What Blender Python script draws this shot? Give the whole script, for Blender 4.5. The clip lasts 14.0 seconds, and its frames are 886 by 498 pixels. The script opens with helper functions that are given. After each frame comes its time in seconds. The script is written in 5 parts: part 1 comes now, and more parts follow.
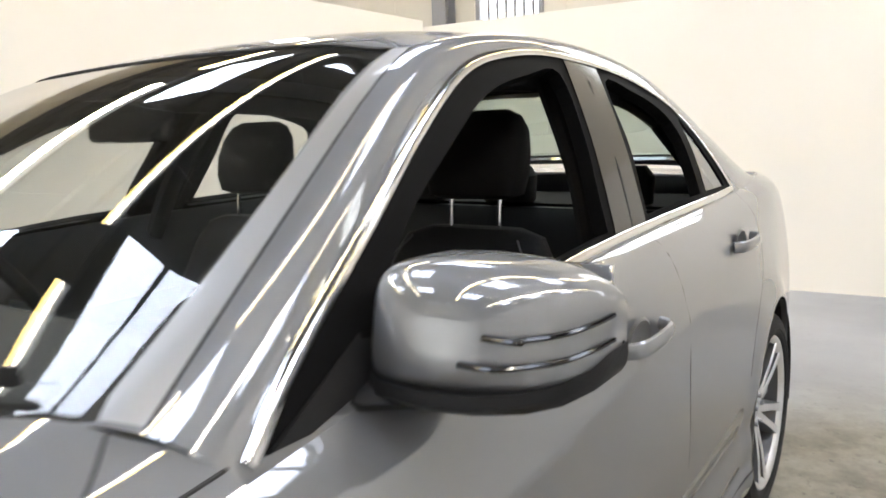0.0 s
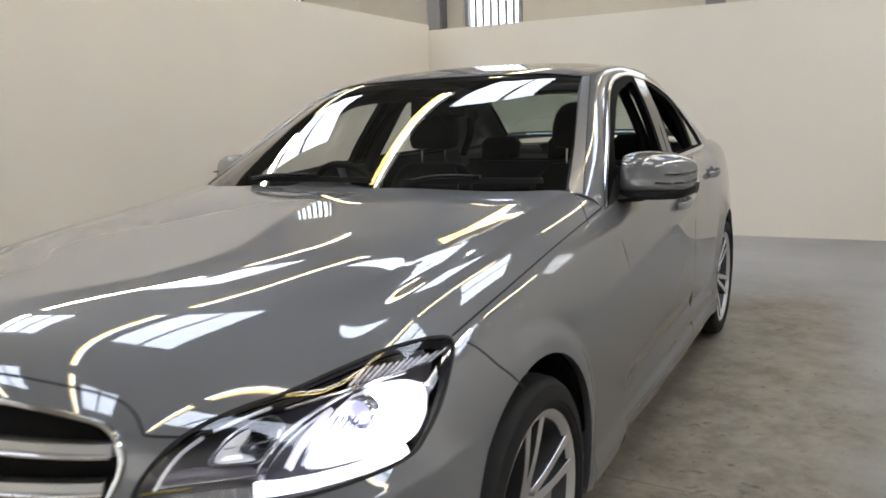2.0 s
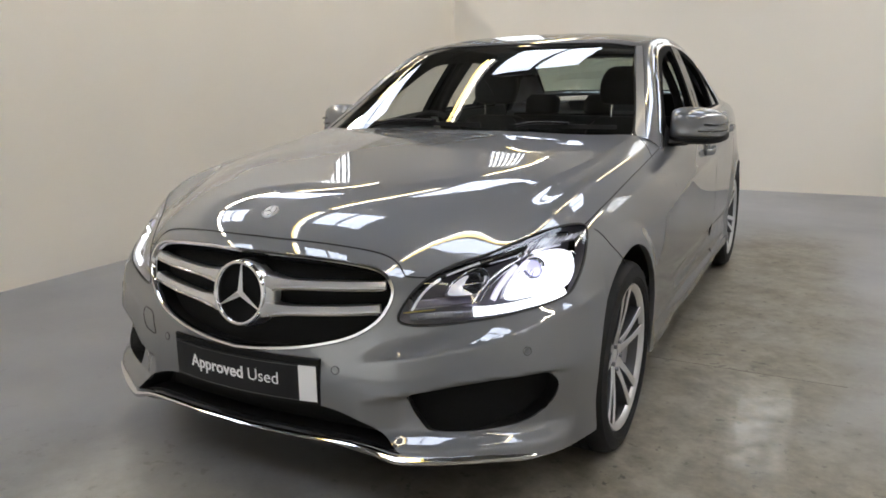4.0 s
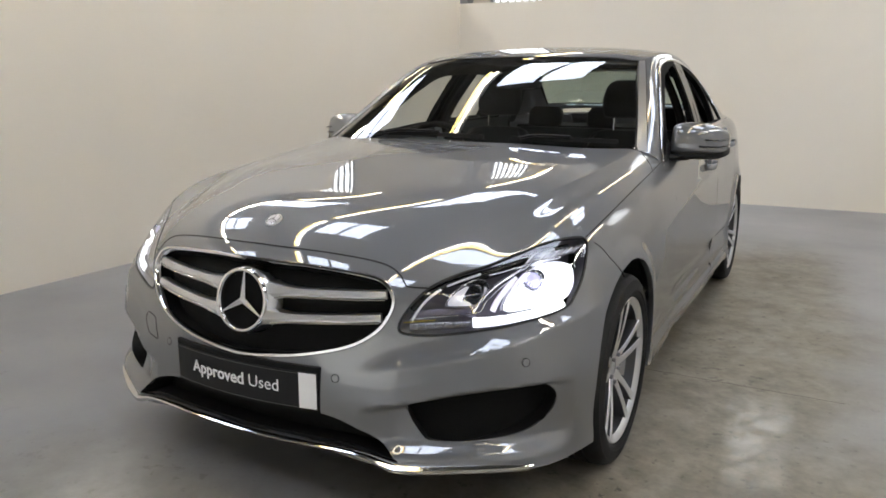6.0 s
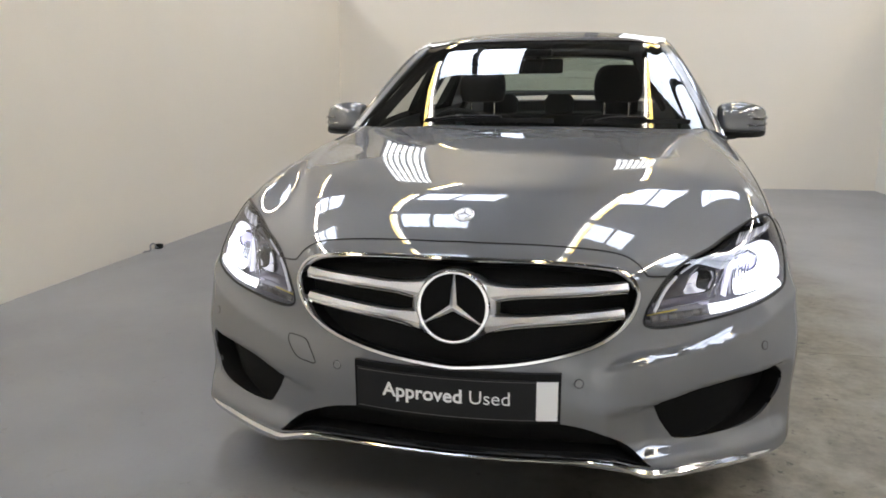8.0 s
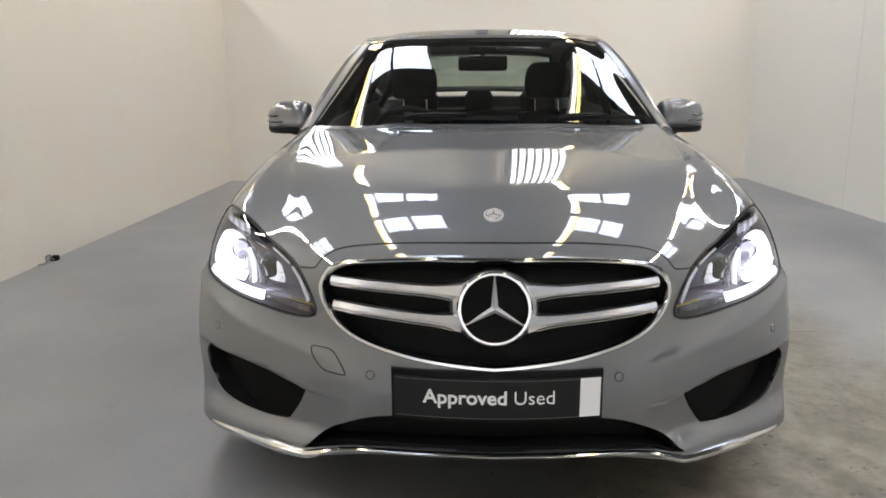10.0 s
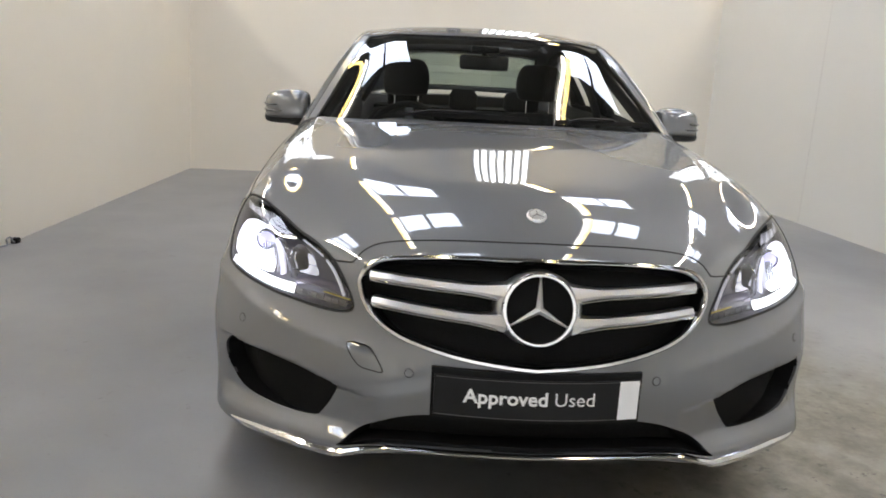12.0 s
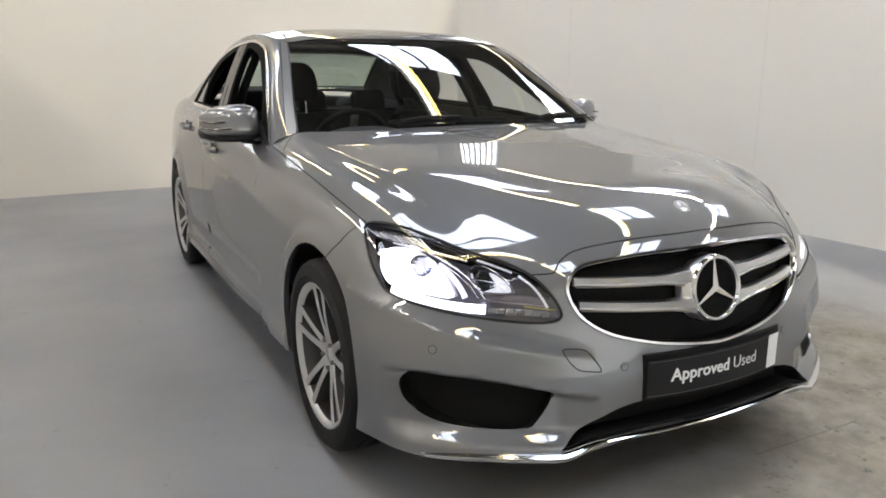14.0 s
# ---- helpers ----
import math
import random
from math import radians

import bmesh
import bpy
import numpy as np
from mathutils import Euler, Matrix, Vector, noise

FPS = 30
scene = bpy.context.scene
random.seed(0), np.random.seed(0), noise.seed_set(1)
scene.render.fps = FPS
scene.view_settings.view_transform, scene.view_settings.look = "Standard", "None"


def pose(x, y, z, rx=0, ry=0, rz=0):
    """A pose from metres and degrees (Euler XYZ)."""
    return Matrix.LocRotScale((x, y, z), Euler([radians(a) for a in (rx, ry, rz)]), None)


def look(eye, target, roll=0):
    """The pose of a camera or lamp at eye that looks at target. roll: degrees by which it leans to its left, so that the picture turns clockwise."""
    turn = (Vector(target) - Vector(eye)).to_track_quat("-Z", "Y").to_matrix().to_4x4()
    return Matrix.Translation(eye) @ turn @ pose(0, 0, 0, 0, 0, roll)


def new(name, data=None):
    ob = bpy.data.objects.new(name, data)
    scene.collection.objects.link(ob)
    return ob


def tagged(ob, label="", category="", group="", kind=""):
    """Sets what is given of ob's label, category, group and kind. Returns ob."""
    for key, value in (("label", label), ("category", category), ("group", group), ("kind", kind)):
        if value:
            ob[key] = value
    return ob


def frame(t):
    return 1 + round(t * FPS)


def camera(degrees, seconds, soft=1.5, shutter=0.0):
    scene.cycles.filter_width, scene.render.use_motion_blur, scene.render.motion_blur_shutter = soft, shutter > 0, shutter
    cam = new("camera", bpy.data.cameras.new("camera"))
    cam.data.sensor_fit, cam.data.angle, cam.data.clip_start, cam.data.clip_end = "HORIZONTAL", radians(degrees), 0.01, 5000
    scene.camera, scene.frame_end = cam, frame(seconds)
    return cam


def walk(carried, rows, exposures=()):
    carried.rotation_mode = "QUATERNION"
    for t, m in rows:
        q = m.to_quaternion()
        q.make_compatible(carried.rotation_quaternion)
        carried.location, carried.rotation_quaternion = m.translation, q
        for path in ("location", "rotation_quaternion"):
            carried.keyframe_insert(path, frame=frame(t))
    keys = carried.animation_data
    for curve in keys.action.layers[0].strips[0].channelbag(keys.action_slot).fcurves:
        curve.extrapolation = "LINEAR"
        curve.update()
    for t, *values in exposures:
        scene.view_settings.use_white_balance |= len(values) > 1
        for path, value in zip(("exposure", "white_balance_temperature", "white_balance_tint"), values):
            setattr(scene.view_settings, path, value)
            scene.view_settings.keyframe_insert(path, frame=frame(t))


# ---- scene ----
cam = camera(61.2, 14.0, soft=1.7, shutter=0.3)
# seconds, eye in metres, heading (left of straight ahead), tilt and lean in degrees
PATH = [
    (0, 1.384, 1.240, 1.246, 34.56, -8.59, -1.79),
    (0.5, 1.441, 0.751, 1.246, 32.50, -8.42, -0.95),
    (1, 1.515, 0.310, 1.222, 32.12, -8.54, -0.98),
    (1.5, 1.567, -0.175, 1.241, 30.64, -9.82, -1.92),
    (2, 1.554, -0.640, 1.240, 29.05, -9.75, -1.87),
    (2.5, 1.620, -1.041, 1.263, 29.33, -9.81, -1.71),
    (3, 1.579, -1.330, 1.259, 29.25, -10.80, -0.90),
    (3.5, 1.521, -1.531, 1.251, 28.00, -12.93, -0.91),
    (6, 1.533, -1.566, 1.265, 27.97, -12.26, 0.31),
    (6.5, 1.442, -1.588, 1.247, 27.09, -12.65, 1.00),
    (7, 1.099, -1.710, 1.244, 23.01, -12.22, 1.02),
    (7.5, 0.747, -1.763, 1.205, 18.37, -12.50, 0.94),
    (8, 0.388, -1.775, 1.210, 12.78, -12.53, -0.35),
    (10.5, -0.068, -1.800, 1.226, 1.63, -12.99, -0.30),
    (11, -0.067, -1.794, 1.225, 1.64, -13.02, -0.73),
    (11.5, -0.090, -1.777, 1.220, 1.46, -13.13, 0.20),
    (12, -0.339, -1.779, 1.215, -2.60, -13.02, 2.93),
    (12.5, -0.715, -1.770, 1.238, -8.60, -13.31, 2.38),
    (13, -1.070, -1.643, 1.241, -14.01, -13.41, -0.89),
    (13.5, -1.440, -1.525, 1.224, -22.11, -13.20, 3.40),
    (14, -1.700, -1.439, 1.259, -28.04, -13.38, 0.08),
]


def aim(x, y, z, yaw, pitch, roll):
    return pose(x, y, z, 0, 0, yaw) @ pose(0, 0, 0, 90 + pitch) @ pose(0, 0, 0, 0, 0, roll)


walk(cam, [(r[0], aim(*r[1:])) for r in PATH],
     exposures=[(0.0, -0.58), (0.6, -1.03), (1.2, -1.22), (2.0, -1.50), (2.6, -1.68), (3.5, -1.52), (6.0, -1.42), (8.0, -1.32), (11.0, -1.25), (12.5, -1.25), (14.0, -1.18)])

# ---------------- light ----------------
world = bpy.data.worlds.new("world")
scene.world = world
world.use_nodes = True
wn = world.node_tree
sky = wn.nodes.new("ShaderNodeTexSky")
sky.sky_type, sky.sun_disc, sky.sun_elevation, sky.sun_rotation = "NISHITA", False, radians(40), radians(120)
wn.links.new(sky.outputs[0], wn.nodes["Background"].inputs[0])
wn.nodes["Background"].inputs[1].default_value = 0.08

# ---------------- materials ----------------


def mat(name, colour, rough=0.5, metal=0.0, vary=0.0, scale=8.0, bump=0.0, bump_scale=60.0, coat=0.0, coat_rough=0.03, glow=None, glow_power=0.0, spec=0.5):
    m = bpy.data.materials.new(name)
    m.use_nodes = True
    t = m.node_tree
    b = t.nodes["Principled BSDF"]
    b.inputs["Base Color"].default_value = (*colour, 1)
    b.inputs["Roughness"].default_value = rough
    b.inputs["Metallic"].default_value = metal
    b.inputs["Coat Weight"].default_value = coat
    b.inputs["Coat Roughness"].default_value = coat_rough
    b.inputs["Specular IOR Level"].default_value = spec
    if glow:
        b.inputs["Emission Color"].default_value = (*glow, 1)
        b.inputs["Emission Strength"].default_value = glow_power
    co = t.nodes.new("ShaderNodeTexCoord")
    if vary:
        n1 = t.nodes.new("ShaderNodeTexNoise")
        n1.inputs["Scale"].default_value, n1.inputs["Detail"].default_value = scale, 6
        t.links.new(co.outputs["Object"], n1.inputs["Vector"])
        mix = t.nodes.new("ShaderNodeMix")
        mix.data_type = "RGBA"
        mix.inputs[6].default_value = (*[c * (1 - vary) for c in colour], 1)
        mix.inputs[7].default_value = (*[min(1, c * (1 + vary)) for c in colour], 1)
        t.links.new(n1.outputs["Fac"], mix.inputs[0])
        t.links.new(mix.outputs[2], b.inputs["Base Color"])
    if bump:
        n2 = t.nodes.new("ShaderNodeTexNoise")
        n2.inputs["Scale"].default_value, n2.inputs["Detail"].default_value = bump_scale, 3
        t.links.new(co.outputs["Object"], n2.inputs["Vector"])
        bp = t.nodes.new("ShaderNodeBump")
        bp.inputs["Strength"].default_value, bp.inputs["Distance"].default_value = bump, 0.005
        t.links.new(n2.outputs["Fac"], bp.inputs["Height"])
        t.links.new(bp.outputs[0], b.inputs["Normal"])
    return m


def glass_mat(name, tint=(0.9, 0.95, 0.93), rough=0.0, clear=0.9):
    """Thin pane: a mirror by the angle over a clear sheet."""
    m = bpy.data.materials.new(name)
    m.use_nodes = True
    t = m.node_tree
    t.nodes.remove(t.nodes["Principled BSDF"])
    out = t.nodes["Material Output"]
    fr = t.nodes.new("ShaderNodeFresnel")
    fr.inputs["IOR"].default_value = 1.52
    gl = t.nodes.new("ShaderNodeBsdfGlossy")
    gl.inputs["Roughness"].default_value = rough
    tr = t.nodes.new("ShaderNodeBsdfTransparent")
    tr.inputs["Color"].default_value = (*[c * clear for c in tint], 1)
    mx = t.nodes.new("ShaderNodeMixShader")
    gain = t.nodes.new("ShaderNodeMath")
    gain.operation = "MULTIPLY"
    gain.use_clamp = True
    gain.inputs[1].default_value = 1.8
    t.links.new(fr.outputs[0], gain.inputs[0])
    t.links.new(gain.outputs[0], mx.inputs[0])
    t.links.new(tr.outputs[0], mx.inputs[1])
    t.links.new(gl.outputs[0], mx.inputs[2])
    t.links.new(mx.outputs[0], out.inputs[0])
    return m


PAINT = mat("silver_paint", (0.150, 0.155, 0.165), 0.54, 0.78, 0.05, 900, coat=1.0, coat_rough=0.012)
PAINT.node_tree.nodes["Principled BSDF"].inputs["Coat IOR"].default_value = 2.1
CHROME = mat("chrome", (0.74, 0.74, 0.75), 0.09, 1.0, 0.05, 40)
SATIN = mat("satin_silver", (0.76, 0.76, 0.77), 0.28, 1.0)
ALLOY = mat("alloy", (0.62, 0.62, 0.63), 0.36, 0.85, 0.04, 30, coat=0.5)
BLACK = mat("black_plastic", (0.006, 0.006, 0.0065), 0.5, 0, 0.2, 60, 0.15, 400, spec=0.18)
GLOSS = mat("gloss_black", (0.006, 0.006, 0.007), 0.10, 0, spec=0.4)
DULL = mat("dull_black", (0.004, 0.004, 0.004), 0.6, spec=0.1)
RUBBER = mat("tyre_rubber", (0.010, 0.010, 0.0105), 0.7, 0, 0.25, 30, 0.2, 200, spec=0.2)
FRAME = mat("window_frame_black", (0.004, 0.004, 0.0042), 0.55, spec=0.02)
DARK = mat("shadow_gap", (0.006, 0.006, 0.006), 0.8)
SEAT = mat("black_leather", (0.007, 0.007, 0.0075), 0.6, 0, 0.2, 25, 0.25, 220, spec=0.15)
DASH = mat("dash_vinyl", (0.045, 0.047, 0.050), 0.6, 0, 0.15, 40, 0.3, 500, spec=0.3)
TRIMS = mat("satin_trim", (0.27, 0.27, 0.275), 0.42, 0.85, 0.03, 900, coat=0.4)
TRIMG = mat("grey_lining", (0.10, 0.10, 0.10), 0.8, 0, 0.1, 30)
GLASS = glass_mat("window_glass")
TINTED = glass_mat("tinted_glass", (0.74, 0.87, 0.80), 0.0, 0.75)
LENS = glass_mat("lamp_lens", (1, 1, 1), 0.0, 0.96)
PLATE = mat("plate_black", (0.012, 0.012, 0.013), 0.4, spec=0.25)
WHITE = mat("white_print", (0.85, 0.85, 0.85), 0.5)
REFLECTOR = mat("lamp_reflector", (0.82, 0.82, 0.85), 0.2, 1.0)
BEAM = mat("lit_projector", (1, 1, 1), 0.3, glow=(0.92, 0.95, 1.0), glow_power=60.0)
DRL = mat("lit_light_guide", (1, 1, 1), 0.3, glow=(0.9, 0.94, 1.0), glow_power=9.0)
RIMDARK = mat("dark_alloy", (0.085, 0.085, 0.088), 0.38, 0.7)
AMBER = mat("amber_strip", (0.55, 0.42, 0.05), 0.3)
# the bowl's own glow stands in for beam light thrown on it
LITBOWL = mat("lit_reflector", (0.8, 0.8, 0.82), 0.32, 0.9, glow=(0.86, 0.88, 1.0), glow_power=2.4)
DISC = mat("brake_steel", (0.25, 0.25, 0.25), 0.35, 1.0, 0.1, 40)


def wall_mat(name, colour):
    return mat(name, colour, 0.55, 0, 0.035, 1.3, 0.08, 40)


WALL = wall_mat("cream_board", (0.775, 0.727, 0.640))
WALL_E = wall_mat("grey_white_board", (0.725, 0.714, 0.678))
CLAD = mat("steel_cladding", (0.62, 0.57, 0.47), 0.5, 0, 0.05, 2)
STEEL = mat("grey_steel", (0.25, 0.25, 0.26), 0.5, 0.3, 0.1, 8)
ROOFM = mat("roof_lining", (0.095, 0.093, 0.088), 0.7, 0, 0.1, 2)
SKYP = mat("skylight_sheet", (0.9, 0.9, 0.9), 0.4, glow=(0.86, 0.96, 1.18), glow_power=16.0)
TUBEW = mat("white_tube", (1, 1, 1), 0.4, glow=(1.0, 0.95, 0.84), glow_power=34.0)
TUBEY = mat("warm_tube", (1, 1, 1), 0.4, glow=(1.0, 0.68, 0.16), glow_power=26.0)
# about four times the glow, for outer battens out of view that light the walls
TUBEW_BOOST = mat("boosted_white_tube", (1, 1, 1), 0.4, glow=(1.0, 0.95, 0.87), glow_power=150.0)
TUBEY_BOOST = mat("boosted_warm_tube", (1, 1, 1), 0.4, glow=(1.0, 0.86, 0.64), glow_power=105.0)
WINP = mat("translucent_sheet", (0.9, 0.9, 0.9), 0.4, glow=(0.95, 0.98, 1.0), glow_power=8.0)


def floor_mat():
    m = mat("painted_concrete", (0.3, 0.305, 0.31), 0.32)
    t = m.node_tree
    b = t.nodes["Principled BSDF"]
    co = t.nodes.new("ShaderNodeTexCoord")
    big = t.nodes.new("ShaderNodeTexNoise")
    big.inputs["Scale"].default_value, big.inputs["Detail"].default_value = 0.9, 5
    fine = t.nodes.new("ShaderNodeTexNoise")
    fine.inputs["Scale"].default_value, fine.inputs["Detail"].default_value, fine.inputs["Roughness"].default_value = 14, 8, 0.7
    worn = t.nodes.new("ShaderNodeTexNoise")
    worn.inputs["Scale"].default_value, worn.inputs["Detail"].default_value, worn.inputs["Roughness"].default_value = 2.3, 9, 0.72
    for n in (big, fine, worn):
        t.links.new(co.outputs["Object"], n.inputs["Vector"])

    def ramp(src, a, ca, z, cz):
        r = t.nodes.new("ShaderNodeValToRGB")
        r.color_ramp.elements[0].position, r.color_ramp.elements[0].color = a, (*ca, 1)
        r.color_ramp.elements[1].position, r.color_ramp.elements[1].color = z, (*cz, 1)
        t.links.new(src, r.inputs[0])
        return r

    def mixed(fac, a, c, kind="MIX"):
        x = t.nodes.new("ShaderNodeMix")
        x.data_type, x.blend_type = "RGBA", kind
        if isinstance(fac, float):
            x.inputs[0].default_value = fac
        else:
            t.links.new(fac, x.inputs[0])
        t.links.new(a, x.inputs[6])
        t.links.new(c, x.inputs[7])
        return x.outputs[2]

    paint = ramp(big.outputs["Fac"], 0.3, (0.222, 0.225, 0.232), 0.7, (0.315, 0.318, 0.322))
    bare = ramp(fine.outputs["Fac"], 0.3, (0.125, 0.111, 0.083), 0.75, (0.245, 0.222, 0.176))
    # the paint is worn through beside the car and round its front corner
    sep = t.nodes.new("ShaderNodeSeparateXYZ")
    warp = t.nodes.new("ShaderNodeTexNoise")
    warp.inputs["Scale"].default_value, warp.inputs["Detail"].default_value = 1.3, 1.5
    t.links.new(co.outputs["Object"], warp.inputs["Vector"])
    bend = t.nodes.new("ShaderNodeVectorMath")
    bend.operation = "MULTIPLY_ADD"
    bend.inputs[1].default_value = (0.55, 0.55, 0)
    t.links.new(warp.outputs["Color"], bend.inputs[0])
    t.links.new(co.outputs["Object"], bend.inputs[2])
    t.links.new(bend.outputs[0], sep.inputs[0])

    def math_node(op, a, b=0.0, c=0.0):
        n = t.nodes.new("ShaderNodeMath")
        n.operation = op
        for k, v in enumerate((a, b, c)):
            if isinstance(v, (int, float)):
                n.inputs[k].default_value = v
            else:
                t.links.new(v, n.inputs[k])
        return n.outputs[0]

    def band(v, mid, half, soft):
        d = math_node("ABSOLUTE", math_node("SUBTRACT", v, mid))
        r = t.nodes.new("ShaderNodeMapRange")
        r.interpolation_type = "SMOOTHSTEP"
        r.inputs["From Min"].default_value, r.inputs["From Max"].default_value = half - soft, half + soft
        r.inputs["To Min"].default_value, r.inputs["To Max"].default_value = 1.0, 0.0
        t.links.new(d, r.inputs["Value"])
        return r.outputs[0]

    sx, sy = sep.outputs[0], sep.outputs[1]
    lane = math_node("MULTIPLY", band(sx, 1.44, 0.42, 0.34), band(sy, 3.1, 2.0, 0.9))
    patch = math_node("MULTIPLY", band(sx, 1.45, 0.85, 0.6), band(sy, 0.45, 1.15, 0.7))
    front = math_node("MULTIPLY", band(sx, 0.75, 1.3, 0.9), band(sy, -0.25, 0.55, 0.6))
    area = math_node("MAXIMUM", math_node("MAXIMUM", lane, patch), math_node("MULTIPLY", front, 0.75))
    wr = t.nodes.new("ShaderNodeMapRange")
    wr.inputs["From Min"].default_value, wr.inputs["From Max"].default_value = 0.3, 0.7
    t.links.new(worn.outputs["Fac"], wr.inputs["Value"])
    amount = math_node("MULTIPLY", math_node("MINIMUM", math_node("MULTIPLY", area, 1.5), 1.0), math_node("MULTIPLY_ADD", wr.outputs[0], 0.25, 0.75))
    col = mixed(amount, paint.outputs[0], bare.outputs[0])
    # oily mottling over the bare part
    oil = t.nodes.new("ShaderNodeTexNoise")
    oil.inputs["Scale"].default_value, oil.inputs["Detail"].default_value, oil.inputs["Roughness"].default_value = 4.2, 7, 0.68
    t.links.new(co.outputs["Object"], oil.inputs["Vector"])
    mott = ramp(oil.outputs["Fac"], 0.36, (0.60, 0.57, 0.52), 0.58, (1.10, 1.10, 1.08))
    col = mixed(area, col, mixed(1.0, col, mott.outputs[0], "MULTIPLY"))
    # dark pits where the paint is gone, and a few scuffs elsewhere
    pits = t.nodes.new("ShaderNodeTexNoise")
    pits.inputs["Scale"].default_value, pits.inputs["Detail"].default_value, pits.inputs["Roughness"].default_value = 19, 4, 0.66
    t.links.new(co.outputs["Object"], pits.inputs["Vector"])
    pr = t.nodes.new("ShaderNodeMapRange")
    pr.inputs["From Min"].default_value, pr.inputs["From Max"].default_value = 0.615, 0.67
    t.links.new(pits.outputs["Fac"], pr.inputs["Value"])
    dark = t.nodes.new("ShaderNodeRGB")
    dark.outputs[0].default_value = (0.05, 0.045, 0.035, 1)
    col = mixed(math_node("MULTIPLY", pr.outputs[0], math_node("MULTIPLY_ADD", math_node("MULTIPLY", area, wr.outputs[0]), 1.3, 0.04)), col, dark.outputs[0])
    spots = ramp(fine.outputs["Fac"], 0.27, (0.45, 0.42, 0.38), 0.36, (1, 1, 1))
    col = mixed(0.6, col, spots.outputs[0], "MULTIPLY")
    t.links.new(col, b.inputs["Base Color"])
    rough = math_node("MULTIPLY_ADD", worn.outputs["Fac"], 0.14, 0.36)
    # a thin spill of sealer, broken into flakes
    b.inputs["Coat Roughness"].default_value = 0.085
    flake = t.nodes.new("ShaderNodeTexNoise")
    flake.inputs["Scale"].default_value, flake.inputs["Detail"].default_value, flake.inputs["Roughness"].default_value = 17, 7, 0.68
    t.links.new(co.outputs["Object"], flake.inputs["Vector"])
    fr = t.nodes.new("ShaderNodeMapRange")
    fr.inputs["From Min"].default_value, fr.inputs["From Max"].default_value = 0.47, 0.53
    t.links.new(flake.outputs["Fac"], fr.inputs["Value"])
    spill = math_node("MULTIPLY", band(sx, 1.55, 0.24, 0.16), band(sy, 1.60, 0.45, 0.35))
    t.links.new(math_node("MULTIPLY", spill, math_node("MULTIPLY_ADD", fr.outputs[0], 0.42, 0.06)), b.inputs["Coat Weight"])
    t.links.new(rough, b.inputs["Roughness"])
    bp = t.nodes.new("ShaderNodeBump")
    bp.inputs["Strength"].default_value, bp.inputs["Distance"].default_value = 0.05, 0.003
    t.links.new(fine.outputs["Fac"], bp.inputs["Height"])
    t.links.new(bp.outputs[0], b.inputs["Normal"])
    return m


FLOOR = floor_mat()

# ---------------- mesh helpers ----------------


def mesh_object(name, bm, material, parent=None, label="", smooth=False):
    me = bpy.data.meshes.new(name)
    bm.to_mesh(me)
    bm.free()
    for m in material if isinstance(material, (list, tuple)) else [material]:
        me.materials.append(m)
    if smooth:
        me.polygons.foreach_set("use_smooth", [True] * len(me.polygons))
        me.set_sharp_from_angle(angle=radians(35))
    ob = new(name, me)
    if parent:
        ob.parent = parent
    return tagged(ob, label)


def part(name, bm, material, parent, label="", smooth=True):
    return mesh_object(name, bm, material, parent, label, smooth)


def thing(name, label, category, group="", kind="", at=(0, 0, 0)):
    ob = new(name)
    ob.location = at
    return tagged(ob, label, category, group, kind)


def box(bm, x0, x1, y0, y1, z0, z1, bevel=0.0, m=None):
    r = bmesh.ops.create_cube(bm, size=1)
    vs = r["verts"]
    for v in vs:
        v.co = Vector(((v.co.x + 0.5) * (x1 - x0) + x0, (v.co.y + 0.5) * (y1 - y0) + y0, (v.co.z + 0.5) * (z1 - z0) + z0))
    if bevel:
        es = list({e for v in vs for e in v.link_edges})
        r2 = bmesh.ops.bevel(bm, geom=es, offset=bevel, segments=3, affect="EDGES", profile=0.6)
        vs = list({v for f in r2["faces"] for v in f.verts} | {v for v in vs if v.is_valid})
    if m is not None:
        for v in vs:
            v.co = m @ v.co
    return vs


def boxed(*a, **k):
    bm = bmesh.new()
    box(bm, *a, **k)
    return bm


def smooth_line(pts, n=8, closed=False):
    """A smooth curve through points (Catmull-Rom), n steps a span."""
    p = np.array(pts, float)
    m = len(p)
    out = []
    for i in range(m if closed else m - 1):
        if closed:
            a, b, c, d = p[i - 1], p[i], p[(i + 1) % m], p[(i + 2) % m]
        else:
            b, c = p[i], p[i + 1]
            a = p[i - 1] if i else 2 * b - c
            d = p[i + 2] if i + 2 < m else 2 * c - b
        for s in np.arange(n) / n:
            out.append(0.5 * (2 * b + (c - a) * s + (2 * a - 5 * b + 4 * c - d) * s * s + (3 * b - a - 3 * c + d) * s ** 3))
    if not closed:
        out.append(p[-1])
    return np.array(out)


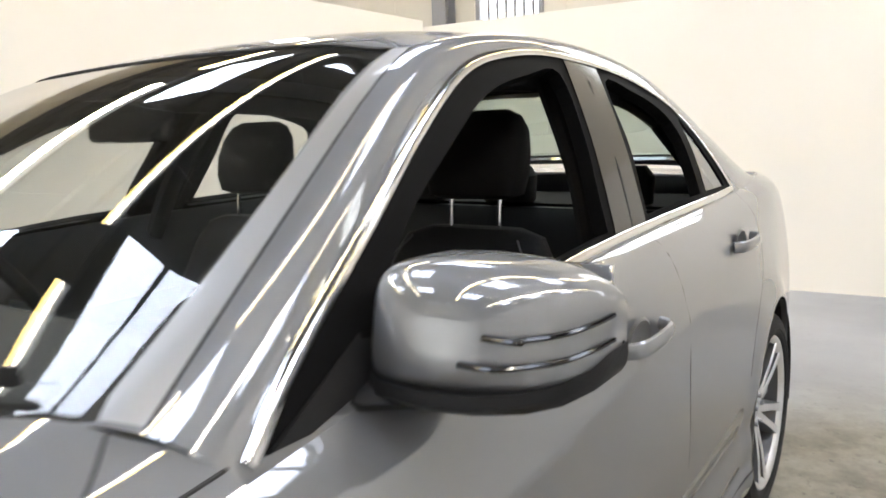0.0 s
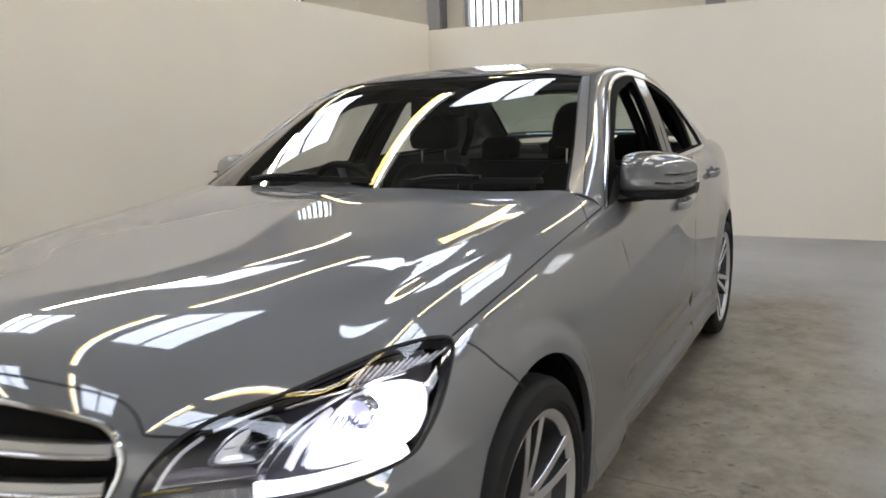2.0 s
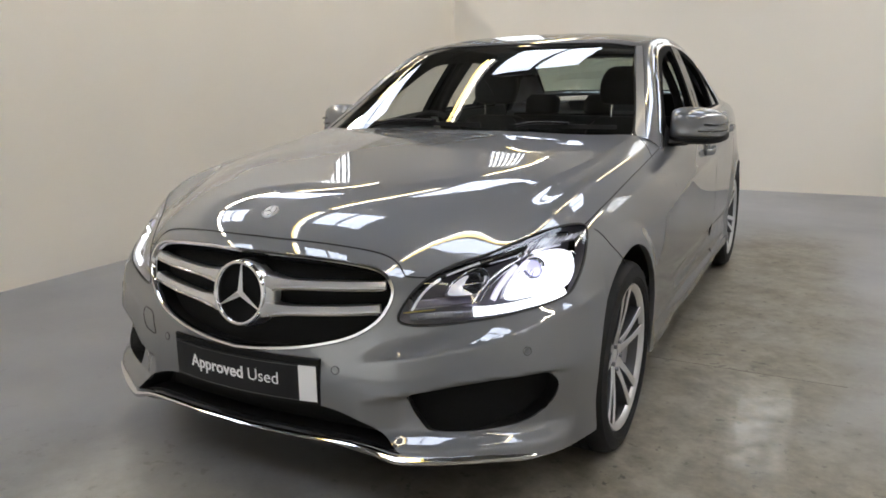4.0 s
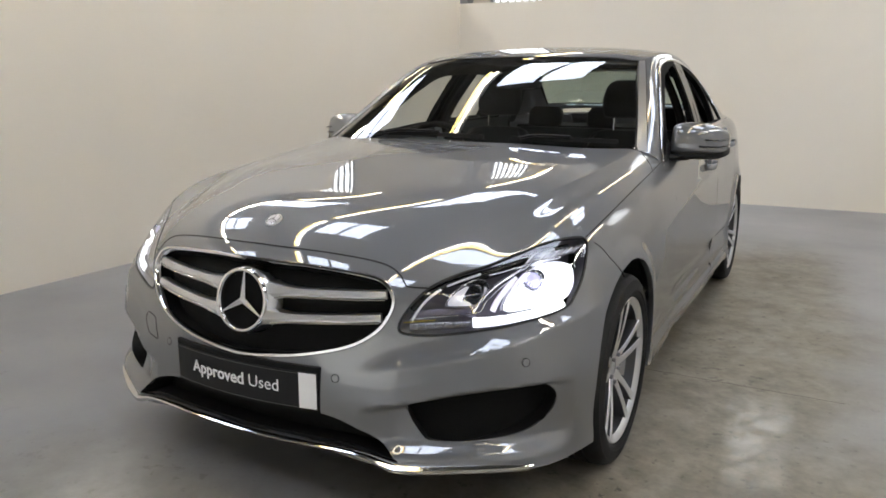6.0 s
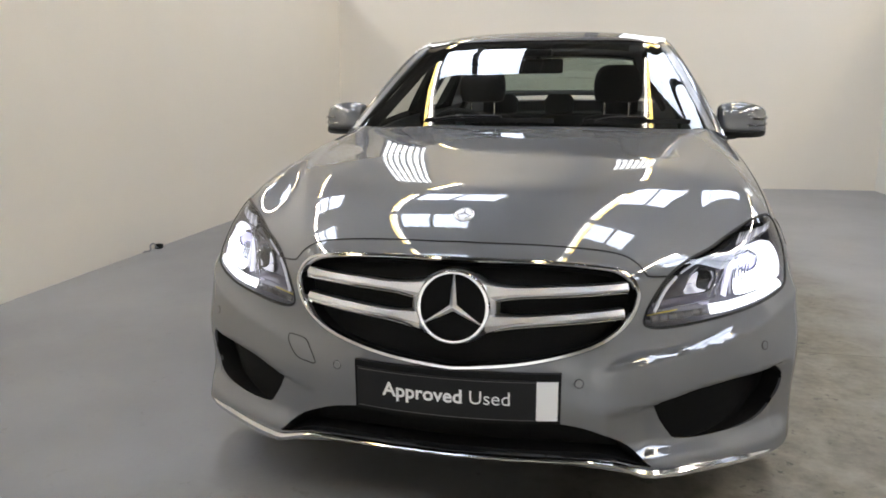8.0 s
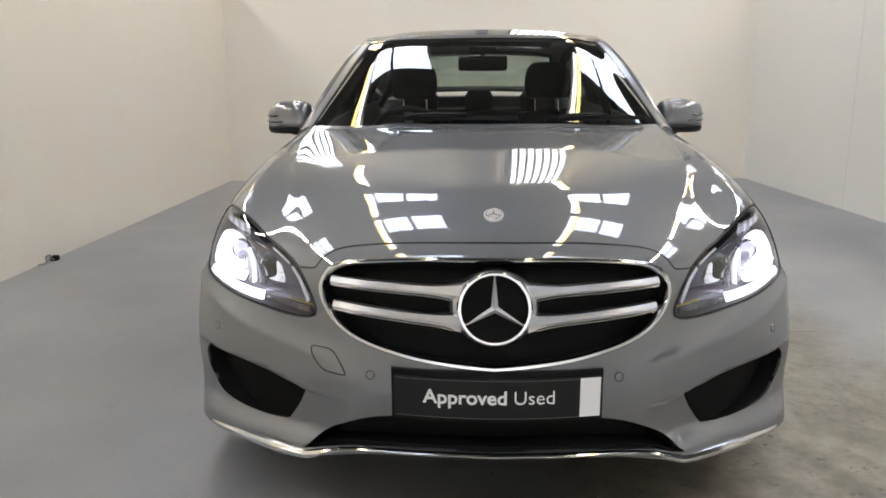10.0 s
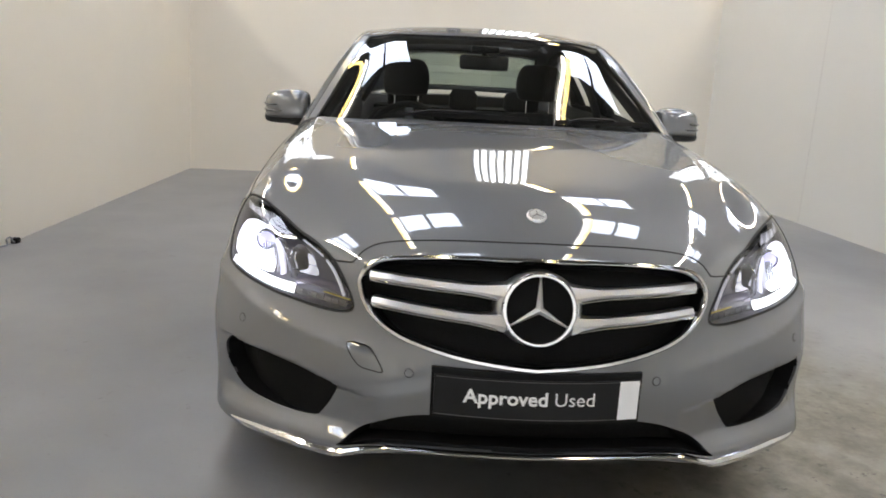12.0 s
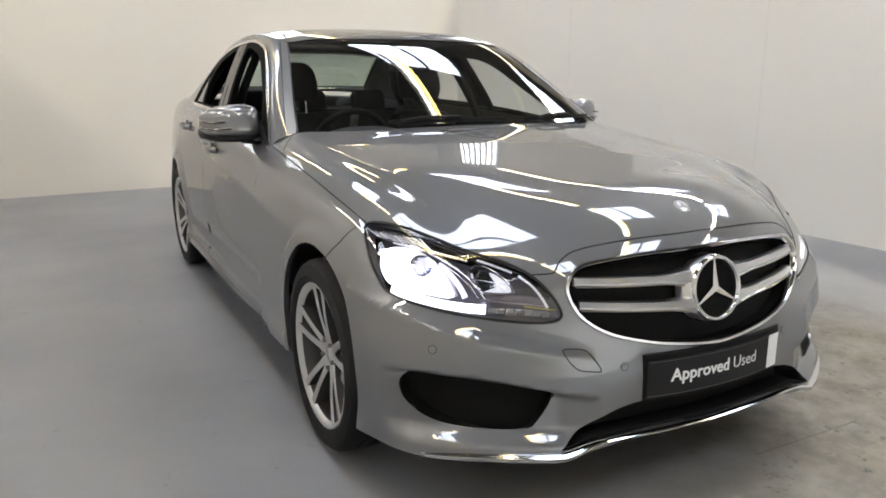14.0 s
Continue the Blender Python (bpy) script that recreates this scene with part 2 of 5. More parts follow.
def sweep(bm, path, shape, closed=False, up=(0, 0, 1), scale=None, caps=True):
    """Sweeps a closed 2D shape (list of side, up) along a path of points."""
    path = [Vector(p) for p in path]
    n, rings = len(path), []
    for i, p in enumerate(path):
        a = path[i - 1] if (i or closed) else p
        b = path[(i + 1) % n] if (i + 1 < n or closed) else p
        d = (b - a).normalized()
        u = up[i] if isinstance(up, (list, np.ndarray)) else up
        u = Vector(u)
        side = d.cross(u).normalized()
        top = side.cross(d).normalized()
        k = scale[i] if scale is not None else 1.0
        rings.append([bm.verts.new(p + side * (s * k) + top * (t * k)) for s, t in shape])
    m = len(shape)
    for i in range(n if closed else n - 1):
        r, q = rings[i], rings[(i + 1) % n]
        for j in range(m):
            bm.faces.new((r[j], r[(j + 1) % m], q[(j + 1) % m], q[j]))
    if caps and not closed:
        bm.faces.new(rings[0][::-1])
        bm.faces.new(rings[-1])
    bmesh.ops.recalc_face_normals(bm, faces=bm.faces)


def ring_shape(a, b=None, n=8):
    b = a if b is None else b
    return [(a * math.cos(2 * math.pi * i / n), b * math.sin(2 * math.pi * i / n)) for i in range(n)]


def lathe(bm, profile, n=48, axis="x", centre=(0, 0, 0), close=False):
    """Turns a profile of (along the axis, radius) round the axis."""
    rings = []
    for k in range(n):
        a = 2 * math.pi * k / n
        ring = []
        for s, r in profile:
            c = (s, r * math.cos(a), r * math.sin(a)) if axis == "x" else ((r * math.cos(a), s, r * math.sin(a)) if axis == "y" else (r * math.cos(a), r * math.sin(a), s))
            ring.append(bm.verts.new(Vector(c) + Vector(centre)))
        rings.append(ring)
    m = len(profile)
    for k in range(n):
        r, q = rings[k], rings[(k + 1) % n]
        for j in range(m if close else m - 1):
            bm.faces.new((r[j], r[(j + 1) % m], q[(j + 1) % m], q[j]))
    bmesh.ops.recalc_face_normals(bm, faces=bm.faces)


# ---------------- smooth panels ----------------


def spline(t, y, s):
    """Natural cubic spline through y (n, k) at t, read at s."""
    n = len(t)
    h = np.diff(t)
    a = np.zeros((n, n))
    r = np.zeros((n, y.shape[1]))
    a[0, 0] = a[-1, -1] = 1
    for i in range(1, n - 1):
        a[i, i - 1:i + 2] = h[i - 1], 2 * (h[i - 1] + h[i]), h[i]
        r[i] = 6 * ((y[i + 1] - y[i]) / h[i] - (y[i] - y[i - 1]) / h[i - 1])
    m = np.linalg.solve(a, r)
    i = np.clip(np.searchsorted(t, s) - 1, 0, n - 2)
    d0, d1, hi = (s - t[i])[:, None], (t[i + 1] - s)[:, None], h[i][:, None]
    return (m[i] * d1 ** 3 + m[i + 1] * d0 ** 3) / (6 * hi) + (y[i] / hi - m[i] * hi / 6) * d1 + (y[i + 1] / hi - m[i + 1] * hi / 6) * d0


class Surf:
    """A smooth sheet through section curves; u runs from curve to curve, v along each."""

    def __init__(self, curves, nu=241, nv=241, ridge=None):
        c = np.array(curves, float)

        def knots(x, axis):
            d = np.linalg.norm(np.diff(x, axis=axis), axis=2).mean(1 - axis) ** 0.9
            k = np.r_[0, np.cumsum(d)]
            return k / k[-1]

        self.ku, self.kv = knots(c, 0), knots(c, 1)
        su, sv = np.linspace(0, 1, nu), np.linspace(0, 1, nv)
        g = spline(self.ku, c.reshape(len(c), -1), su).reshape(nu, c.shape[1], 3)
        g = spline(self.kv, g.transpose(1, 0, 2).reshape(c.shape[1], -1), sv).reshape(nv, nu, 3).transpose(1, 0, 2)
        if ridge:
            g = ridge(g)
        self.g = g
        nrm = np.cross(np.gradient(g, axis=0), np.gradient(g, axis=1))
        self.n = nrm / np.linalg.norm(nrm, axis=2, keepdims=True)

    def _read(self, a, uv):
        uv = np.clip(np.atleast_2d(uv), 0, 1)
        nu, nv = a.shape[:2]
        x, y = uv[:, 0] * (nu - 1), uv[:, 1] * (nv - 1)
        i, j = np.minimum(x.astype(int), nu - 2), np.minimum(y.astype(int), nv - 2)
        fx, fy = (x - i)[:, None], (y - j)[:, None]
        return (a[i, j] * (1 - fx) + a[i + 1, j] * fx) * (1 - fy) + (a[i, j + 1] * (1 - fx) + a[i + 1, j + 1] * fx) * fy

    def at(self, uv):
        return self._read(self.g, uv)

    def normal(self, uv):
        n = self._read(self.n, uv)
        return n / np.linalg.norm(n, axis=1, keepdims=True)

    def find(self, pts, axes, keep=None):
        """The (u, v) of the sheet's points that lie at these two coordinates; keep limits the sheet."""
        k = ["xyz".index(a) for a in axes]
        g = self.g[:, :, k]
        free = np.ones(g.shape[:2], bool) if keep is None else keep(self.g)
        nu, nv = g.shape[:2]
        out = []
        for p in np.atleast_2d(pts):
            d = ((g - p) ** 2).sum(2) + np.where(free, 0, 1e3)
            i, j = np.unravel_index(d.argmin(), d.shape)
            uv = np.array([i / (nu - 1), j / (nv - 1)])
            for _ in range(4):
                e = 0.6 / nu
                q = self.at(uv)[0][k]
                ju = (self.at(uv + [e, 0])[0][k] - self.at(uv - [e, 0])[0][k]) / (2 * e)
                jv = (self.at(uv + [0, e])[0][k] - self.at(uv - [0, e])[0][k]) / (2 * e)
                jac = np.stack([ju, jv], 1)
                step = np.linalg.lstsq(jac, p - q, rcond=1e-4)[0]
                uv = np.clip(uv + np.clip(step, -0.02, 0.02), 0, 1)
            out.append(uv)
        return np.array(out)


def inside(poly, pts):
    x, y = pts[:, 0], pts[:, 1]
    r = np.zeros(len(pts), bool)
    for a, b in zip(poly, np.roll(poly, -1, 0)):
        hit = (a[1] > y) != (b[1] > y)
        r ^= hit & (x < (b[0] - a[0]) * (y - a[1]) / (b[1] - a[1] + 1e-15) + a[0])
    return r


def uv_grid(us, vs):
    bm = bmesh.new()
    vv = [[bm.verts.new((u, v, 0)) for v in vs] for u in us]
    for i in range(len(us) - 1):
        for j in range(len(vs) - 1):
            bm.faces.new((vv[i][j], vv[i + 1][j], vv[i + 1][j + 1], vv[i][j + 1]))
    return bm


def cut_lines(bm, lines):
    """Cuts the flat (u, v) mesh along lines of points."""

    def reach(f):
        xs, ys = [v.co.x for v in f.verts], [v.co.y for v in f.verts]
        return min(xs), max(xs), min(ys), max(ys)

    for line in lines:
        lo, hi = line.min(0) - 0.02, line.max(0) + 0.02
        cand = {}
        for f in bm.faces:
            r = reach(f)
            if r[1] >= lo[0] and r[0] <= hi[0] and r[3] >= lo[1] and r[2] <= hi[1]:
                cand[f] = r
        for a, b in zip(line[:-1], line[1:]):
            d = b - a
            ln = np.hypot(*d)
            if ln < 1e-6:
                continue
            x0, x1, y0, y1 = min(a[0], b[0]) - 1e-4, max(a[0], b[0]) + 1e-4, min(a[1], b[1]) - 1e-4, max(a[1], b[1]) + 1e-4
            near = [f for f, r in cand.items() if r[1] >= x0 and r[0] <= x1 and r[3] >= y0 and r[2] <= y1]
            for f in near:
                del cand[f]
            geom = list({g for f in near for g in (*f.verts, *f.edges)}) + near
            res = bmesh.ops.bisect_plane(bm, geom=geom, dist=2e-5, plane_co=(a[0], a[1], 0), plane_no=(-d[1] / ln, d[0] / ln, 0))
            for f in [g for g in res["geom"] if isinstance(g, bmesh.types.BMFace)] + near:
                if f.is_valid and f not in cand:
                    cand[f] = reach(f)
            for e in [g for g in res["geom_cut"] if isinstance(g, bmesh.types.BMEdge)]:
                for f in e.link_faces:
                    cand[f] = reach(f)


def panel(name, bm, faces, surf, material, parent, label="", lip=0.012, flip=1.0, offset=0.0, wind=1.0):
    """Lifts faces of a flat (u, v) mesh onto the sheet, with edges turned inwards by lip."""
    nb = bmesh.new()
    idx, uv = {}, []
    for f in faces:
        for v in f.verts:
            if v not in idx:
                idx[v] = len(uv)
                uv.append((v.co.x, v.co.y))
    uv = np.array(uv)
    pos, nor = surf.at(uv), surf.normal(uv) * flip
    pos = pos + nor * offset
    vs = [nb.verts.new(p) for p in pos]
    for f in faces:
        loop = [vs[idx[v]] for v in f.verts]
        try:
            nb.faces.new(loop if flip * wind > 0 else loop[::-1])
        except ValueError:
            pass
    main = len(nb.faces)
    if lip:
        rim = [e for e in nb.edges if len(e.link_faces) == 1]
        low = {}
        nb.verts.index_update()
        for e in rim:
            for v in e.verts:
                if v not in low:
                    low[v] = nb.verts.new(v.co - Vector(nor[v.index]) * lip)
        for e in rim:
            lf = e.link_faces[0]
            a, b = e.verts
            ls = list(lf.verts)
            if ls[(ls.index(a) + 1) % len(ls)] == b:
                a, b = b, a
            nb.faces.new((a, b, low[b], low[a]))
    me = bpy.data.meshes.new(name)
    nb.faces.index_update()
    count = len(vs)
    nb.to_mesh(me)
    nb.free()
    me.materials.append(material)
    me.polygons.foreach_set("use_smooth", [True] * len(me.polygons))
    loops = []
    for p in me.polygons:
        for vi in p.vertices:
            loops.append(tuple(nor[vi]) if p.index < main and vi < count else tuple(p.normal))
    me.normals_split_custom_set(loops)
    ob = new(name, me)
    ob.parent = parent
    return tagged(ob, label)


def seam(name, surf, line, parent, flip=1.0, width=0.0022, lift=0.0005, material=None, high=0.0012):
    """A thin joint strip along a line of (u, v) on the sheet."""
    bm = bmesh.new()
    p, n = surf.at(line), surf.normal(line) * flip
    sweep(bm, p + n * lift, [(-width, -0.004), (width, -0.004), (width, high * 0.3), (0, high), (-width, high * 0.3)], up=[tuple(v) for v in n])
    return part(name, bm, material or DARK, parent)

# ---------------- the room ----------------
TOP = 2.29          # partition height
FZ = -0.022         # floor level under the tyres
ROOF = 5.2          # roof over the bay


def slab(name, a, b, z0, z1, thick, material, label, category="wall"):
    """An upright board between two plan points; its thickness goes to the right of a -> b."""
    bm = bmesh.new()
    d = Vector((b[0] - a[0], b[1] - a[1], 0)).normalized()
    o = Vector((d.y, -d.x, 0)) * thick
    base = [Vector((*a, z0)), Vector((*b, z0)), Vector((*b, z0)) + o, Vector((*a, z0)) + o]
    lo = [bm.verts.new(v) for v in base]
    hi = [bm.verts.new(v + Vector((0, 0, z1 - z0))) for v in base]
    bm.faces.new(lo[::-1])
    bm.faces.new(hi)
    for i in range(4):
        bm.faces.new((lo[i], lo[(i + 1) % 4], hi[(i + 1) % 4], hi[i]))
    bmesh.ops.recalc_face_normals(bm, faces=bm.faces)
    return tagged(mesh_object(name, bm, material), label, category, kind="structure")


bm = boxed(-9, 9, -9, 12, -0.2, FZ)
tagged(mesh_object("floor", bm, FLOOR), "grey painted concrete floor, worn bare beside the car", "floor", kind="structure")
CL, CR = (-3.02, 7.33), (3.31, 7.56)
slab("wall_west", CL, (-3.02, -6.0), -0.1, TOP + 0.06, 0.1, WALL, "low cream-painted partition board")
for v in bpy.data.objects["wall_west"].data.vertices:
    v.co.x += 0.055 if v.co.z > 1 else 0.0
slab("wall_north", CR, CL, -0.1, TOP, 0.1, WALL, "low cream-painted back partition board")
slab("wall_east", (4.17, -6.0), CR, -0.1, TOP, 0.1, WALL_E, "low pale partition board")
east = bpy.data.objects["wall_east"]
JOINT = wall_mat("filled_joint", (0.66, 0.64, 0.61))
a, b = Vector((4.17, -6.0, 0)), Vector((*CR, 0))
for k in range(5):
    p = a.lerp(b, (8.92 - 2.4 * (2 - k)) / 13.56)
    d = (b - a).normalized()
    bm = boxed(-0.0035, 0.0035, -0.002, 0.002, FZ, TOP - 0.002)
    bm.transform(Matrix.Translation(p) @ Matrix.Rotation(math.atan2(d.y, d.x), 4, "Z"))
    part("board_joint", bm, JOINT, east, smooth=False)
# the north wall of the hall, pierced by upright strip windows
WINDOWS = [(-6.6, -5.75), (-3.04, -2.28), (0.5, 1.32), (4.0, 4.85)]
xs = [-9.0] + [x for w in WINDOWS for x in w] + [9.0]
bm = bmesh.new()
for k in range(len(xs) - 1):
    if k % 2 == 0:
        box(bm, xs[k], xs[k + 1], 8.5, 8.62, -0.1, ROOF)
    else:
        box(bm, xs[k], xs[k + 1], 8.5, 8.62, -0.1, 1.5)
        box(bm, xs[k], xs[k + 1], 8.5, 8.62, 4.15, ROOF)
tagged(mesh_object("wall_outer_north", bm, CLAD), "cream steel-clad hall wall with strip windows", "wall", kind="structure")
for n, (x0, x1) in enumerate(WINDOWS):
    bm = bmesh.new()
    m = 28
    rows = [[bm.verts.new((x0 + (x1 - x0) * i / m, 8.55 + 0.018 * math.sin(i * 1.8), z)) for i in range(m + 1)] for z in (1.5, 4.15)]
    for i in range(m):
        bm.faces.new((rows[0][i], rows[0][i + 1], rows[1][i + 1], rows[1][i]))
    w = tagged(mesh_object("window_%d" % (n + 1), bm, WINP, smooth=True), "upright corrugated translucent daylight strip", "window", kind="structure")
    for x in (x0, x1):
        part("window_frame", boxed(x - 0.025, x + 0.025, 8.47, 8.56, 1.5, 4.15), STEEL, w, smooth=False)
    for i in range(1, 7):
        x = x0 + (x1 - x0) * i / 7
        part("rib", boxed(x - 0.018, x + 0.018, 8.52, 8.535, 1.5, 4.15), STEEL, w, smooth=False)
for n, x in enumerate((-7.0, -3.42, 0.09, 3.6)):
    c = thing("steel_column", "grey painted steel column against the hall wall", "column", "columns along the wall")
    for y0, y1, h in ((8.27, 8.285, 0.09), (8.455, 8.47, 0.09), (8.285, 8.455, 0.006)):
        part("flange" if h > .05 else "web", boxed(x - h, x + h, y0, y1, FZ, ROOF), STEEL, c, smooth=False)
for x in np.arange(-8.6, 9, 0.55):
    if not any(a - 0.05 < x < e + 0.05 for a, e in WINDOWS):
        part("cladding_joint", boxed(x - 0.006, x + 0.006, 8.494, 8.502, FZ, ROOF), CLAD, bpy.data.objects["wall_outer_north"], smooth=False)
slab("wall_outer_west", (-9, 8.5), (-9, -9), -0.1, ROOF, 0.12, CLAD, "cream steel-clad warehouse wall")
slab("wall_outer_east", (9, -9), (9, 8.5), -0.1, ROOF, 0.12, CLAD, "cream steel-clad warehouse wall")
slab("wall_outer_south", (-9, -9), (9, -9), -0.1, ROOF, 0.12, CLAD, "cream steel-clad warehouse wall")
tagged(mesh_object("ceiling", boxed(-9.1, 9.1, -9.1, 8.7, ROOF, ROOF + 0.15), ROOFM), "dark lined industrial roof", "ceiling", kind="structure")


# unseen board behind the camera, added to bounce light onto the car's front
slab("bounce_wall_south", (-3.02, -6.0), (4.17, -6.0), -0.1, TOP, 0.1, WALL_E, "low pale board added out of view to brighten the bumper")


def skylight(x, y, w, l):
    t = thing("skylight", "bright translucent roof light sheet", "skylight", "roof lights")
    bm = boxed(x - w / 2, x + w / 2, y - l / 2, y + l / 2, ROOF - 0.03, ROOF - 0.008)
    part("sheet", bm, SKYP, t, smooth=False)
    for k in range(2):
        part("edge_rail", boxed(x - w / 2 - 0.05 + k * (w + 0.05), x - w / 2 + k * (w + 0.05), y - l / 2, y + l / 2, ROOF - 0.05, ROOF - 0.004), STEEL, t, smooth=False)
    return t


def tube_light(x, y, l, z, boosted=False):
    t = thing("tube_light", "long twin-tube fluorescent batten, one tube warm", "ceiling light", "strip lights")
    part("batten", boxed(x - 0.09, x + 0.09, y - l / 2, y + l / 2, z + 0.05, z + 0.11, 0.01), WHITE, t, smooth=False)
    side = math.copysign(0.042, x)
    for dx, m, lab in ((-side, TUBEW_BOOST if boosted else TUBEW, "white lit tube"), (side, TUBEY_BOOST if boosted else TUBEY, "warm yellow lit tube")):
        bm = bmesh.new()
        sweep(bm, [(x + dx, y - l / 2, z + 0.02), (x + dx, y + l / 2, z + 0.02)], ring_shape(0.024))
        part("tube", bm, m, t, lab)
    for dy in (-0.8, 0.8):
        bm = bmesh.new()
        sweep(bm, [(x, y + dy, z + 0.1), (x, y + dy, ROOF + 0.01)], ring_shape(0.006, 0.006, 6), up=(0, 1, 0))
        part("hanger", bm, STEEL, t)
    return t


for sy in (5.65, 1.05, -3.6):
    for sx in (-5.3, -1.45, 2.4, 6.2):
        for k in (-1, 1):
            skylight(sx + k * 0.37, sy, 0.66, 1.75)
for sx in (-4.6, -1.8, 1.3, 4.3):
    for sy, l in ((7.15, 2.3), (3.25, 2.7), (0.15, 2.7), (-3.0, 2.7)):
        outer = abs(sx) > 4
        tube_light(sx, sy - (0.75 if outer and sy > 7 else 0), l, 4.0, outer and -1 < sy < 7)

for x in (-8.2, -7.3, -6.3, -4.25, -3.35, -2.5, -0.4, 0.5, 1.4, 3.45, 4.4, 5.2, 7.25, 8.2):
    tagged(mesh_object("purlin", boxed(x - 0.03, x + 0.03, -9, 8.5, ROOF - 0.16, ROOF + 0.002), ROOFM), "dark steel roof purlin", "beam", "roof purlins")
for n, (y, x0, x1) in enumerate(((1.80, 0.3, 1.65), (0.12, 0.35, 0.9))):
    tagged(mesh_object("floor_joint_%d" % (n + 1), boxed(x0, x1, y - 0.0016, y + 0.0016, FZ - 0.004, FZ + 0.0008), mat("joint_dirt", (0.13, 0.12, 0.10), 0.8, 0, 0.5, 9)), "thin dirty joint sawn in the floor", "joint", kind="structure")

# the beams of the lit headlamps
for s in (-1, 1):
    beam = bpy.data.lights.new("headlamp_beam", "SPOT")
    beam.energy, beam.color, beam.spot_size, beam.spot_blend, beam.shadow_soft_size = 2300, (0.93, 0.96, 1.0), radians(62), 0.6, 0.03
    ob = new("headlamp_beam", beam)
    ob.matrix_world = look((0.80 * s, 0.10, 0.67), (0.95 * s, -6.0, 0.95))

# a bent wire clip left on the floor against the wall
clip = thing("wire_clip", "small bent steel clip lying against the wall", "clip", at=(-0.05, 0.07, FZ))
b2 = bmesh.new()
sweep(b2, smooth_line([(-2.95, 2.98, .010), (-2.93, 3.04, .012), (-2.94, 3.06, .045), (-2.935, 3.10, .050), (-2.93, 3.12, .018), (-2.92, 3.16, .012)], 5), ring_shape(.006, .006, 8))
part("wire", b2, STEEL, clip)
part("stub", boxed(-2.955, -2.91, 3.13, 3.18, .0, .035, .006), DULL, clip)

# ---------------- the car ----------------
car = thing("saloon_car", "grey-silver four-door saloon car, headlamps lit, windows lowered", "car")

# body lines of the front, from the centre to the side; each runs from the lower lip up and back to the windscreen
HALF = [
    [(0, .030, .238), (0, .026, .310), (0, .018, .430), (0, .026, .550), (0, .068, .700), (0, .195, .852), (0, .500, .923), (0, .950, .973), (0, 1.40, 1.026)],
    [(.25, .040, .240), (.25, .038, .310), (.25, .038, .430), (.25, .054, .550), (.25, .092, .695), (.265, .215, .841), (.285, .510, .920), (.315, .950, .972), (.35, 1.415, 1.025)],
    [(.50, .070, .214), (.49, .082, .300), (.485, .100, .430), (.475, .133, .550), (.480, .160, .680), (.50, .275, .797), (.52, .530, .896), (.56, .960, .957), (.62, 1.480, 1.012)],
    [(.66, .150, .205), (.65, .165, .300), (.645, .185, .430), (.645, .220, .550), (.650, .270, .665), (.655, .370, .765), (.66, .580, .862), (.70, .980, .934), (.735, 1.545, 1.006)],
    [(.78, .230, .205), (.775, .245, .300), (.78, .260, .430), (.785, .295, .540), (.785, .360, .650), (.775, .460, .755), (.77, .620, .840), (.795, 1.02, .914), (.812, 1.60, .986)],
    [(.865, .320, .205), (.86, .340, .300), (.868, .355, .420), (.873, .400, .530), (.870, .455, .640), (.866, .540, .735), (.862, .665, .803), (.878, 1.05, .868), (.868, 1.655, .945)],
    [(.908, .420, .205), (.905, .435, .300), (.915, .450, .410), (.918, .480, .500), (.913, .540, .590), (.912, .630, .670), (.915, .780, .730), (.923, 1.10, .780), (.922, 1.66, .835)],
    [(.928, .500, .200), (.928, .510, .280), (.935, .525, .360), (.937, .545, .430), (.937, .600, .490), (.938, .700, .540), (.940, .850, .575), (.940, 1.15, .600), (.944, 1.66, .610)],
    [(.932, .550, .190), (.932, .560, .220), (.935, .580, .250), (.937, .620, .270), (.937, .680, .280), (.937, .780, .280), (.937, .920, .270), (.932, 1.20, .215), (.922, 1.66, .190)],
]


for line, wide in zip(HALF[4:], (.007, .014, .014, .012, .010)):
    for k in range(8):
        x, y, z = line[k]
        line[k] = (x + wide * min(1, (8 - k) / 3), y, z)


def mirror(line):
    return [(-x, y, z) for x, y, z in line]


CREST_X, CREST_Z = (.36, .46, .58, .69, .78, .84, .92), (.468, .490, .508, .530, .562, .590, .625)
LEDGE_X, LEDGE_Z = (.38, .46, .523, .62, .74, .83, .88, .95), (.372, .381, .392, .4155, .4375, .446, .446, .440)


RISE_Y, RISE_Z = (1.10, 1.23, 1.45, 1.70, 2.0, 2.25, 2.5, 3.2), (.680, .705, .735, .756, .785, .805, .821, .850)


def side_crease(y, z):
    """The rising line along wing and doors, as a shift to the outside."""
    d = z - np.interp(y, RISE_Y, RISE_Z)
    on = np.clip((y - 1.12) / 0.3, 0, 1) * np.clip((3.1 - y) / 0.6, 0, 1)
    return 0.012 * on * np.exp(-np.sqrt(d * d + 0.003 ** 2) / np.where(d > 0, 0.05, 0.08))


